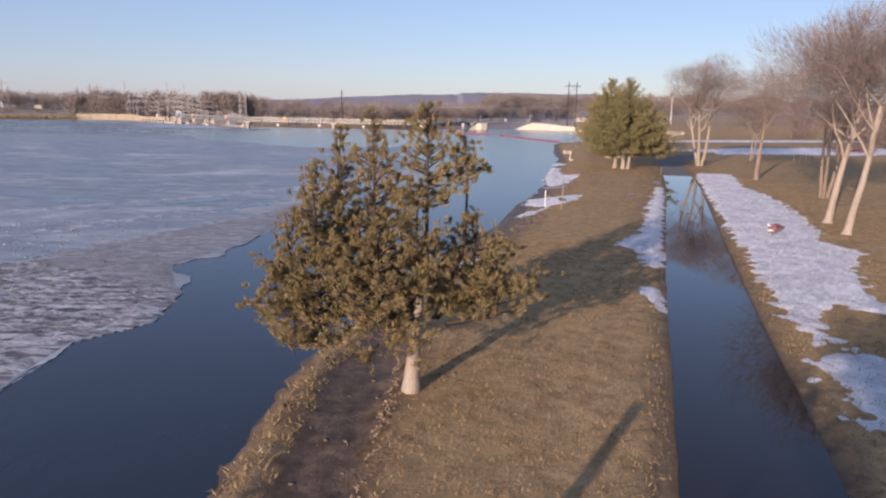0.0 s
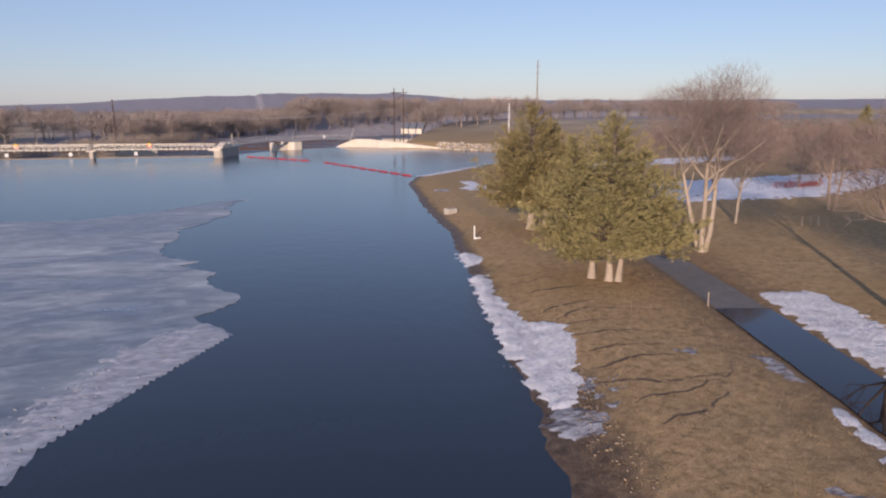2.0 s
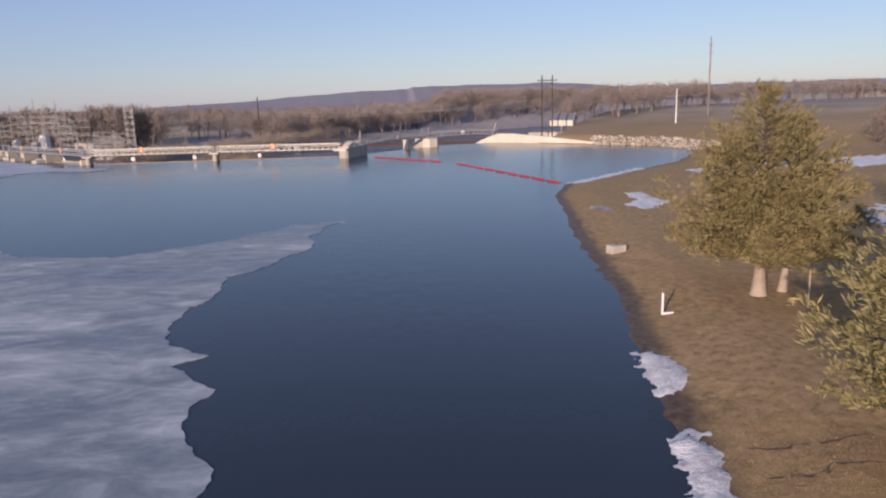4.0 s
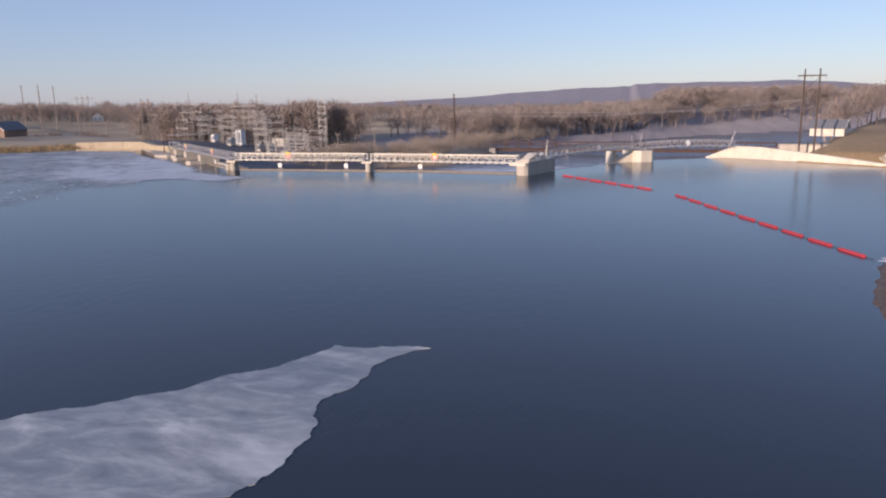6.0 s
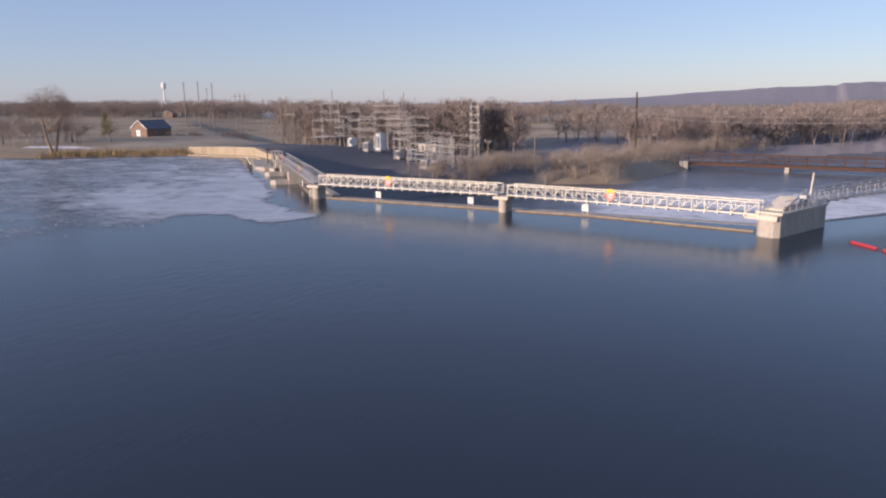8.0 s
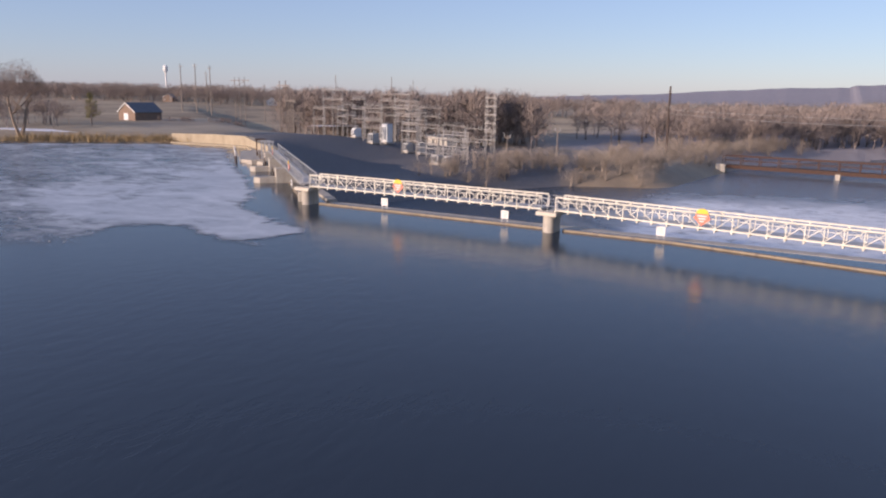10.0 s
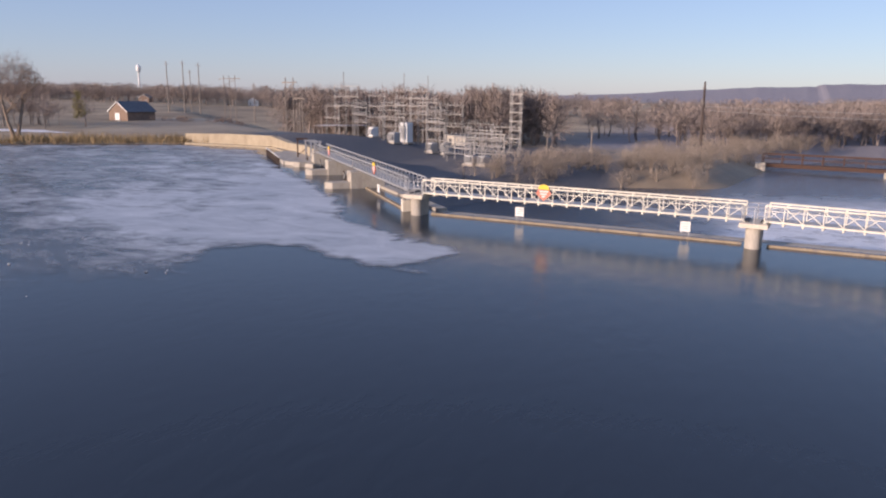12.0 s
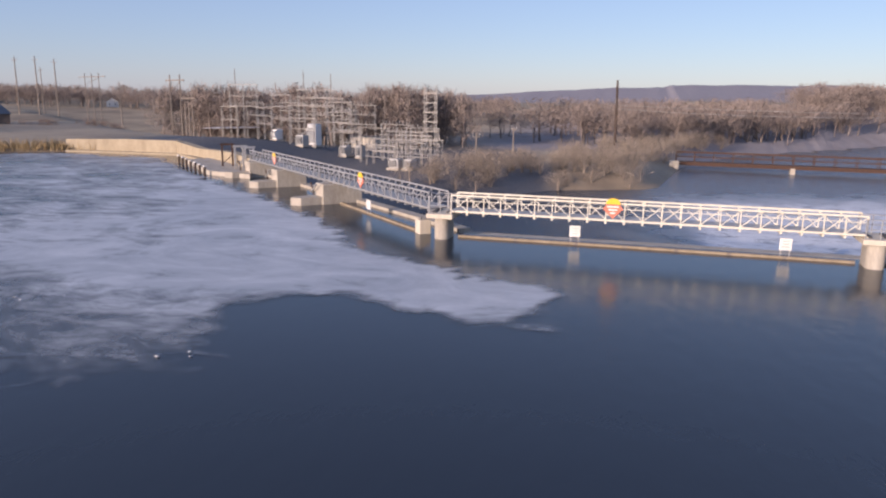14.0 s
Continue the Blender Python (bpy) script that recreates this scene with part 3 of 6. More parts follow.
def strip(name, pts, width, z, thick, mat):
    left, right = offset_line(pts, -width / 2), offset_line(pts, width / 2)
    g = Geo()
    n = len(pts)
    vs = [(x, y, z) for x, y in left] + [(x, y, z) for x, y in right] + [(x, y, z - thick) for x, y in left] + [(x, y, z - thick) for x, y in right]
    fs = []
    for k in range(n - 1):
        fs += [(k, n + k, n + k + 1, k + 1), (k, k + 1, 2 * n + k + 1, 2 * n + k), (n + k, 3 * n + k, 3 * n + k + 1, n + k + 1)]
    g.add(vs, fs)
    return part(name, g, mat)


way = resample(PATH_LINE, 1.5)
tagged(strip("path", way, 3.0, 0.53, 0.12, M_ASPHALT), "grey asphalt park path between brown grass", "path", kind="structure")
flood = refine(offset_line([p for p in way if p[1] < 88.5], -1.62) + offset_line([p for p in way if p[1] < 88.5], 1.6)[::-1], 0.5, 0.02, 9)
tagged(slab("flood_water", flood, 0.52, 0.585, M_PUDDLE), "still dark meltwater lying over the asphalt path", "puddle", kind="structure")

def sheet(name, outline, step, thick, lump, mat, seed, edge=0.5, ragged=0.5, within=None):
    """A thin crusted sheet laid over the ground, with an uneven rim."""
    poly = np.array(outline)
    (x0, y0), (x1, y1) = poly.min(0) - 1, poly.max(0) + 1
    xs, ys = np.arange(x0, x1, step), np.arange(y0, y1, step)
    gx, gy = np.meshgrid(xs, ys)
    d = signed_distance(gx, gy, outline) + ragged * fbm(gx, gy, 2.4, 4, seed) + 0.3 * ragged * fbm(gx, gy, 0.6, 3, seed + 1)
    if within:
        d = np.minimum(d, signed_distance(gx, gy, within) - 0.05)
    base = np.maximum(ground_height(gx, gy), 0.0) + (0.032 if within else 0.0)
    z = base + thick * smooth(0, edge, d) + lump * fbm(gx, gy, 0.9, 4, seed + 3) * smooth(0.1, edge * 2, d) - 0.06 * smooth(0.0, -0.3, d) + 0.004
    ny, nx = gx.shape
    i = np.arange(ny * nx).reshape(ny, nx)
    ok = (np.maximum.reduce([d[:-1, :-1], d[1:, :-1], d[:-1, 1:], d[1:, 1:]]) > 0)
    faces = np.stack([i[:-1, :-1], i[:-1, 1:], i[1:, 1:], i[1:, :-1]], -1)[ok]
    used, inv = np.unique(faces, return_inverse=True)
    return big_mesh(name, np.stack([gx, gy, z], -1).reshape(-1, 3)[used], inv.reshape(-1, 4), mat, True)


def snow(outline, seed, label, thick=0.1, lump=0.045, ragged=0.5, step=0.16, mat=None):
    thick, lump = 0.55 * thick, 1.15 * lump
    return tagged(sheet("snow_patch", outline, step, thick, lump, mat or M_SNOW, seed, 0.5, ragged), label, "snow patch", "melting snow patches")


snow([(30.2, 90.0), (34.3, 89.4), (29.9, 75.0), (29.3, 68.0), (26.1, 54.3), (24.6, 50.5), (22.5, 45.2), (22.8, 41.5), (20.2, 37.6), (17.9, 32.2), (19.5, 29.6), (18.0, 29.0), (15.9, 30.9), (14.3, 29.6), (13.5, 26.6), (12.6, 26.3), (13.1, 28.8), (15.5, 37.8), (17.9, 46.5), (23.1, 65.0)], 1.0, "long crusted white snow patch on the grass beside the flooded path", 0.13, 0.05, 0.45)
snow([(12.2, 25.2), (13.9, 25.5), (14.3, 23.5), (12.6, 20.4), (10.7, 20.0), (11.5, 22.4), (11.8, 24.0)], 2.0, "thin grey icy snow patch beside the flooded path", 0.05, 0.02, 0.6)
snow([(21.1, 74.4), (21.8, 74.4), (19.2, 65), (15.2, 51.6), (11.9, 39.6), (10.9, 37.5), (9.9, 37.6), (10.9, 40.8), (9.9, 43.2), (12.2, 47.0), (13.4, 50), (16.6, 60.7)], 3.0, "white snow strip along the path's grassy edge", 0.08, 0.03, 0.4)
snow([(8.9, 33.6), (9.8, 33.4), (9.6, 31), (8.9, 29.9), (8.7, 31.5)], 4.0, "small melting snow patch on the grass", 0.05, 0.02, 0.25)
snow([(14.6, 101.5), (15.8, 101.3), (14.6, 95), (14.2, 90.0), (15.9, 87.6), (15.2, 84.6), (13.6, 81.4), (12.2, 78.3), (11.2, 78.0), (11.0, 81.2), (12.0, 88.3), (13.2, 94.5)], 5.0, "white snow bank along the water's edge", 0.16, 0.06, 0.45)
snow([(15.9, 110.4), (17.2, 109.6), (17.5, 107.3), (16.2, 104.7), (15.3, 105.2)], 6.0, "white snow bank at the water's edge", 0.14, 0.05, 0.4)
snow([(7.7, 66.5), (9.8, 67.8), (12.2, 66.8), (11.4, 63.4), (9.9, 61.2), (8.5, 60.8), (6.9, 62.2)], 7.0, "white snow bank with footprints at the water's edge", 0.14, 0.05, 0.4)
snow([(6.4, 58.4), (8.4, 59.9), (7.8, 58.2), (7.2, 56.8), (5.5, 55.3)], 8.0, "thin white snow patch on the muddy bank", 0.05, 0.02, 0.3)
snow([(0.3, 37.3), (2.1, 38.4), (2.3, 36.9), (0.8, 36.3)], 16.0, "small white snow patch at the water's edge", 0.08, 0.03, 0.4)
snow([(12.4, 82.0), (13.4, 81.6), (14.4, 79.4), (13.4, 78.6), (12.5, 79.5)], 9.0, "thin grey slush on the bank", 0.03, 0.015, 0.9, 0.16, M_SLUSH)
snow([(31.4, 162.5), (33.8, 163.0), (33.2, 158), (34.4, 154), (30, 149.8), (28.6, 152.5), (31, 157)], 10.0, "small white snow patch on the point", 0.08, 0.03, 0.6, 0.3)
snow([(28.0, 179.0), (37.5, 189.4), (44, 196.6), (45.2, 195), (38.2, 186.6), (29.8, 177.2)], 17.0, "thin white ice rim along the sandy point", 0.08, 0.03, 0.6, 0.3)
snow([(25.2, 155), (26.6, 152.6), (26.4, 149.4), (25.2, 151.6)], 18.0, "thin blue-grey slush on the point", 0.03, 0.015, 0.4, 0.2, M_SLUSH)
snow([(18.9, 82.2), (20.0, 82.0), (20.1, 81.2), (19.0, 81.4)], 23.0, "small thin slush patch on the grass", 0.02, 0.01, 0.3, 0.16, M_SLUSH)
snow([(22.2, 80.3), (22.9, 79.9), (22.3, 76.9), (21.6, 77.2)], 24.0, "thin grey slush beside the path", 0.02, 0.01, 0.3, 0.16, M_SLUSH)
snow([(10.0, 77.0), (11.2, 78.0), (13.0, 77.5), (11.8, 75.6), (10.2, 75.6)], 11.0, "thin grey slush at the water's edge", 0.03, 0.015, 0.7, 0.16, M_SLUSH)
snow([(44, 140), (60, 150), (95, 155), (130, 165), (128, 150), (92, 138), (70, 128), (50, 130)], 12.0, "wide blue-white snow field under bare trees", 0.1, 0.04, 2.0, 0.7)
snow([(48, 186), (75, 195), (110, 200), (105, 188), (70, 180), (50, 178)], 13.0, "wide blue-white snow field under bare trees", 0.1, 0.04, 2.0, 0.8)
snow([(16.3, 69.5), (17.5, 68.6), (17.0, 67.3), (16.6, 68.4)], 14.0, "small thin slush patch on the grass", 0.02, 0.01, 0.35, 0.16, M_SLUSH)



# ---- trees ----
def tubes(segs, n):
    """Open tapered tubes from rows of p0, p1, r0, r1."""
    s = np.array(segs, dtype=float)
    p0, p1, r0, r1 = s[:, 0:3], s[:, 3:6], s[:, 6], s[:, 7]
    d = p1 - p0
    d /= np.linalg.norm(d, axis=1, keepdims=True) + 1e-9
    ref = np.where(np.abs(d[:, 2:3]) > 0.9, np.array([[1.0, 0, 0]]), np.array([[0, 0, 1.0]]))
    u = np.cross(d, ref)
    u /= np.linalg.norm(u, axis=1, keepdims=True) + 1e-9
    w = np.cross(d, u)
    a = np.arange(n) * math.tau / n
    ring = u[:, None, :] * np.cos(a)[None, :, None] + w[:, None, :] * np.sin(a)[None, :, None]
    v = np.concatenate([p0[:, None, :] + ring * r0[:, None, None], p1[:, None, :] + ring * r1[:, None, None]], 1)
    base = (np.arange(len(s)) * 2 * n)[:, None, None]
    k = np.arange(n)
    q = np.stack([k, (k + 1) % n, n + (k + 1) % n, n + k], -1)[None]
    return v.reshape(-1, 3), (base + q).reshape(-1, 4)


def grow(rnd, p, d, length, r, level, top, out, kids, lift=0.12, wander=0.16):
    """Adds a limb and its side limbs to out, as rows by level."""
    n = 5 if level == 0 else 4 if level < 3 else 2
    step = length / n
    wv = wander * (0.35 if level == 0 else 1.0)
    for k in range(n):
        d = (d + Vector((rnd.gauss(0, wv), rnd.gauss(0, wv), rnd.gauss(0, wv * 0.6) + lift))).normalized()
        q = p + d * step
        r2 = r * (0.86 if level == 0 else 0.78)
        out[level].append((*p, *q, r, r2))
        p, r = q, r2
        if level < top and k >= (1 if level else 2):
            for _ in range(kids[level]):
                a = rnd.uniform(0, math.tau)
                side = d.orthogonal().normalized()
                side.rotate(Matrix.Rotation(a, 3, d))
                c = (d * rnd.uniform(0.5, 0.95) + side * rnd.uniform(0.55, 0.95)).normalized()
                grow(rnd, p, c, length * rnd.uniform(0.42, 0.72), r * rnd.uniform(0.5, 0.7), level + 1, top, out, kids, lift * 0.8, wander)


def fine_twigs(h, lean, seed, width, count):
    """The haze of last twigs: slender triangles that fill a lumpy dome."""
    rng = np.random.default_rng(seed)
    u = rng.normal(0, 1, (count, 3))
    u /= np.linalg.norm(u, axis=1, keepdims=True)
    u[:, 2] = np.where(u[:, 2] < -0.45, -u[:, 2], u[:, 2])
    lump = 1 + 0.13 * np.sin(5.0 * u[:, 0] + seed) * np.cos(4.0 * u[:, 1] - seed) + 0.10 * np.sin(7.0 * u[:, 2] + 3 * u[:, 0])
    r = rng.random(count) ** 0.45 * lump
    c = np.array([lean[0] * 0.5 * h, lean[1] * 0.5 * h, 0.61 * h])
    p = c + u * r[:, None] * np.array([0.37, 0.37, 0.32]) * h
    d = u + rng.normal(0, 0.5, (count, 3)) + np.array([0, 0, 0.45])
    d /= np.linalg.norm(d, axis=1, keepdims=True)
    side = np.cross(d, rng.normal(0, 1, (count, 3)))
    side /= np.linalg.norm(side, axis=1, keepdims=True) + 1e-9
    w = side * width * rng.uniform(0.5, 1.3, (count, 1))
    tip = p + d * rng.uniform(0.03, 0.085, (count, 1)) * h
    return np.stack([p - w, p + w, tip], 1).reshape(-1, 3), np.arange(3 * count).reshape(-1, 3)


def bare_tree(name, x, y, h, r, seed, label, lean=(0, 0), stems=1, bark=None, top=4, kids=(2, 2, 2, 2), group="bare trees by the path", fat=1.1, sprigs=7500):
    rnd = random.Random(seed)
    z = float(ground_height(np.array(x), np.array(y))) - 0.1
    ob = thing(name, x, y, z, 0, label, "tree", group)
    wood, twigs = [], []
    for s in range(stems):
        out = [[] for _ in range(top + 1)]
        a = seed + s * math.tau / max(stems, 1)
        k = 0.2 if stems > 1 else 0.0
        d = Vector((lean[0] + k * math.cos(a), lean[1] + k * math.sin(a), 1)).normalized()
        o = Vector((0.25 * math.cos(a), 0.25 * math.sin(a), 0)) * (stems > 1)
        rr = r * (0.75 if stems > 1 else 1) * rnd.uniform(0.85, 1.1)
        grow(rnd, o, d, h * 0.52 * rnd.uniform(0.9, 1.08), rr, 0, top, out, kids)
        wood += [(*o, *(o + d * 0.35), rr * 1.45, rr * 1.02)]
        for lv, rows in enumerate(out):
            if lv < 2:
                wood += rows
            else:
                twigs += [(*q[:6], max(q[6], 0.012 * fat), max(q[7], 0.009 * fat)) for q in rows]
    top_c = np.array([lean[0] * 0.5 * h, lean[1] * 0.5 * h, 0.58 * h])
    twigs = [q for q in twigs if np.linalg.norm((np.array(q[3:6]) - top_c) / np.array([0.37, 0.37, 0.37])) < h]
    v, f = tubes(wood, 7)
    t = big_mesh("trunk", v, f, bark or M_PALE_BARK, True)
    t.parent = ob
    v, f = tubes(twigs, 3)
    v2, f2 = fine_twigs(h, lean, seed, 0.0095 * fat, sprigs)
    v, f = np.concatenate([v, v2]), np.concatenate([f[:, [0, 1, 2]], f[:, [0, 2, 3]], f2 + len(v)])
    c = big_mesh("crown", v, f, M_TWIG)
    c.parent = ob
    return ob


def sprays(rng, centre, heading, size, count):
    """Leafy sprays of narrow blades at many places at once."""
    n = len(centre)
    c = np.repeat(centre, count, 0)
    hd = np.repeat(heading, count, 0)
    sz = np.repeat(size, count)[:, None]
    d = hd + rng.normal(0, 0.42, (n * count, 3)) + np.array([0, 0, 0.18])
    d /= np.linalg.norm(d, axis=1, keepdims=True)
    c = c + rng.normal(0, 0.30, (n * count, 3)) * sz
    ln = sz * rng.uniform(0.6, 1.6, (n * count, 1))
    side = np.cross(d, rng.normal(0, 1, (n * count, 3)))
    side /= np.linalg.norm(side, axis=1, keepdims=True) + 1e-9
    wd = ln * rng.uniform(0.06, 0.12, (n * count, 1))
    v = np.stack([c, c + d * ln * 0.55 + side * wd, c + d * ln, c + d * ln * 0.5 - side * wd], 1).reshape(-1, 3)
    return v, np.arange(len(v)).reshape(-1, 4)


def cedar(x, y, leaders, base, seed, label, trunks, density=9, size=0.34, blades=16, droop=0.0, cone=0.72, gap=0.0, loose=1.0, leaf=None, fan=0.0):
    """leaders: rows of dx, dy, height, reach, foot of its crown; trunks: rows of dx, dy, radius, height, lean x, lean y."""
    rnd = random.Random(seed)
    rng = np.random.default_rng(seed)
    z = float(ground_height(np.array(x), np.array(y))) - 0.12
    ob = thing("cedar_tree", x, y, z, 0, label, "tree", "evergreen cedars on the bank")
    pts, heads, sizes, limbs = [], [], [], []
    for dx, dy, h, reach, foot in leaders:
        n = int((h - foot) * density)
        limbs.append((dx * 0.4, dy * 0.4, base, dx, dy, h * 0.55, 0.075, 0.055))
        limbs.append((dx, dy, h * 0.55, dx * 1.05, dy * 1.05, h * 0.97, 0.055, 0.012))
        for k in range(n):
            t = (k + rnd.random()) / n
            zz = foot + (h - foot) * t
            prof = (min(1.0, 0.55 + t * 2.6) * (1 - t) ** cone + 0.05)
            ln = reach * prof * rnd.choice((0.55, 0.75, 0.9, 1.0, 1.08, 1.16)) + 0.15
            a = rnd.uniform(0, math.tau)
            el = radians(rnd.uniform(-8, 20) + 38 * t - droop)
            d = np.array([math.cos(a) * math.cos(el), math.sin(a) * math.cos(el), math.sin(el)])
            p0 = np.array([dx, dy, zz - 0.25 * ln * max(0, math.sin(el))])
            limbs.append((*p0, *(p0 + d * ln * 0.75), 0.02 + 0.007 * ln, 0.008))
            m = max(3, int(ln / (gap or 0.34 * size)))
            for j in range(m):
                u = 0.22 + 0.78 * (j + rnd.random()) / m
                spread = loose * (0.10 + 0.16 * ln * (1 - abs(u - 0.6)))
                q = p0 + d * ln * u + rng.normal(0, spread, 3) * np.array([1, 1, 0.6]) + np.array([0, 0, 0.12 * ln * u * u])
                pts.append(q)
                if fan:
                    turn = rnd.choice((-1, 1)) * rnd.random() ** 0.7
                    side = np.array([-d[1], d[0], 0.0]) * turn
                    q = q + side * fan * ln * (1.05 - u) - np.array([0, 0, 0.10 * ln * abs(turn) * (1 - u)])
                    heads.append(d * 0.9 + side * 0.7 + np.array([0, 0, 0.16]))
                else:
                    heads.append(d * 0.75 + np.array([0, 0, 0.45]))
                sizes.append(size * rnd.uniform(0.7, 1.25) * (1 - 0.35 * t))
    v, f = sprays(rng, np.array(pts), np.array(heads), np.array(sizes), blades)
    c = big_mesh("crown", v, f, leaf or M_GREEN)
    c.parent = ob
    v, f = tubes(limbs, 4)
    b = big_mesh("branch_frame", v, f, M_DARK_POLE)
    b.parent = ob
    for dx, dy, r, h, lx, ly in trunks:
        rows = []
        p = Vector((dx, dy, 0))
        rr = r * 1.5
        for k in range(5):
            q = p + Vector((lx / 5 + rnd.gauss(0, 0.02), ly / 5 + rnd.gauss(0, 0.02), h / 5))
            r2 = r * (1.12 if k == 0 else 1.0 - 0.08 * k)
            rows.append((*p, *q, rr, r2))
            p, rr = q, r2
        v, f = tubes(rows, 9)
        t = big_mesh("trunk", v, f, M_PALE_BARK, True)
        t.parent = ob
    return ob


cedar(-0.1, 21.9, [(0.33, 0.85, 7.5, 1.3, 4.9), (-1.05, 1.0, 7.2, 1.75, 2.6), (-2.0, 1.3, 6.8, 1.6, 2.2), (-2.4, 0.1, 6.0, 1.7, 1.4), (1.35, 1.6, 6.6, 0.6, 5.6), (1.6, 1.7, 4.6, 2.1, 1.9), (2.2, 0.6, 3.7, 1.6, 2.0),
                  (0.1, 0.3, 5.3, 2.0, 1.8), (-3.1, 0.3, 4.8, 1.5, 1.0), (-0.8, -0.5, 4.6, 2.0, 1.5)], 1.9, 11,
      "brown-green red cedar leaning over the cut bank", [(0.0, 0.0, 0.19, 2.6, 0.15, 0.3)], 16, 0.115, 38, 0.0, 1.0, 0.1, 0.6, M_FOLIAGE)
cedar(22.9, 96.2, [(0.4, 0.3, 11.2, 5.9, 1.8), (2.9, 1.0, 8.6, 4.0, 1.7), (-2.4, 0.8, 9.8, 4.0, 1.9), (3.9, 0.0, 5.8, 3.4, 1.7), (-1.2, -1.4, 6.4, 3.8, 1.8)], 2.6, 12,
      "broad green cedar with three pale trunks on the bank", [(-0.9, 0.6, 0.24, 2.9, 0.1, 0.1), (-0.15, -0.5, 0.24, 3.2, 0.1, 0.2), (0.45, -0.7, 0.2, 3.2, 0.25, 0.2)], 19, 0.265, 11, 4.0, 0.85, 0.15, 0.32, M_GREEN, 0.36)
cedar(25.5, 117.0, [(0.0, 0.4, 12.0, 6.2, 2.2), (2.4, 1.0, 10.2, 4.4, 2.3), (-1.8, 0.6, 9.4, 4.2, 2.3), (0.6, -1.6, 7.4, 4.2, 2.1)], 3.0, 13,
      "tall brown-green cedar with one thick trunk", [(0.0, 0.0, 0.36, 3.6, 0.1, 0.1), (1.7, 0.5, 0.22, 3.6, 0.2, 0.1)], 19, 0.265, 11, 4.0, 0.85, 0.15, 0.32, M_OLIVE, 0.36)
# unseen tree behind the start, shaped to throw shade beside the flooded path
cedar(-1.5, -4.0, [(0.0, 0.0, 7.8, 3.0, 0.8), (1.1, -0.4, 6.8, 2.2, 0.9)], 0.8, 16, "brown-green cedar out of view, added for its shadow", [(0.0, 0.0, 0.2, 2.0, 0.1, 0.1)], 16, 0.3, 12, 0.0, 0.25, 0.16, 0.5, M_FOLIAGE, 0.3)
cedar(112.7, 165.0, [(0.0, 0.0, 11.5, 4.2, 1.4)], 1.2, 14, "dark green cedar beside the snow field", [(0.0, 0.0, 0.22, 3.0, 0.1, 0.1)], 9, 0.42, 12, 0.0, 0.9)
cedar(-259, 356, [(0.0, 0.0, 9.5, 3.0, 0.6)], 0.6, 15, "small dark conical evergreen on the far shore", [(0.0, 0.0, 0.22, 2.0, 0.0, 0.0)], 5, 0.9, 8, 0.0, 1.0)

bare_tree("bare_tree", 25.2, 47.6, 15.0, 0.30, 21, "tall pale bare tree leaning over the grass", (0.2, 0.05), 1, None, 4, (2, 2, 2, 4))
bare_tree("bare_tree", 26.6, 52.5, 15.0, 0.27, 22, "tall pale bare tree beside the snow patch", (-0.04, 0.05), 1, None, 4, (2, 2, 2, 4))
bare_tree("bare_tree", 33.6, 66.8, 15.0, 0.24, 23, "bare tree with several grey stems on the lawn", (0, 0), 3, M_BARK, 4, (2, 2, 2, 2))
bare_tree("bare_tree", 34.6, 83.4, 13.0, 0.27, 24, "bare tree with a straight trunk on the lawn", (0.02, 0), 1, M_BARK, 4, (2, 2, 2, 4))
bare_tree("bare_tree", 34.9, 102.8, 15.4, 0.36, 25, "bare tree with pale forked stems near the path", (0.03, 0), 3, None, 4, (2, 2, 2, 2), "bare trees by the path", 1.1, 11000)
bare_tree("bare_tree", 46.7, 114.2, 11.0, 0.2, 26, "bare tree with thin pale forked stems", (0.12, 0), 2, None, 4, (2, 2, 2, 2))
bare_tree("bare_tree", 62, 118, 11, 0.26, 27, "bare tree with a spreading crown on the lawn", (0, 0), 2, M_BARK, 4, (2, 2, 2, 2))
bare_tree("bare_tree", 40, 60, 14.0, 0.28, 28, "tall bare tree on the lawn", (0.06, 0), 1, M_BARK, 4, (2, 2, 2, 4))
bare_tree("bare_tree", -186, 285, 18.5, 0.6, 29, "large spreading bare tree on the far shore", (0, 0), 2, M_BARK, 4, (2, 2, 2, 3), "bare trees on the far shore", 2.2, 3800)


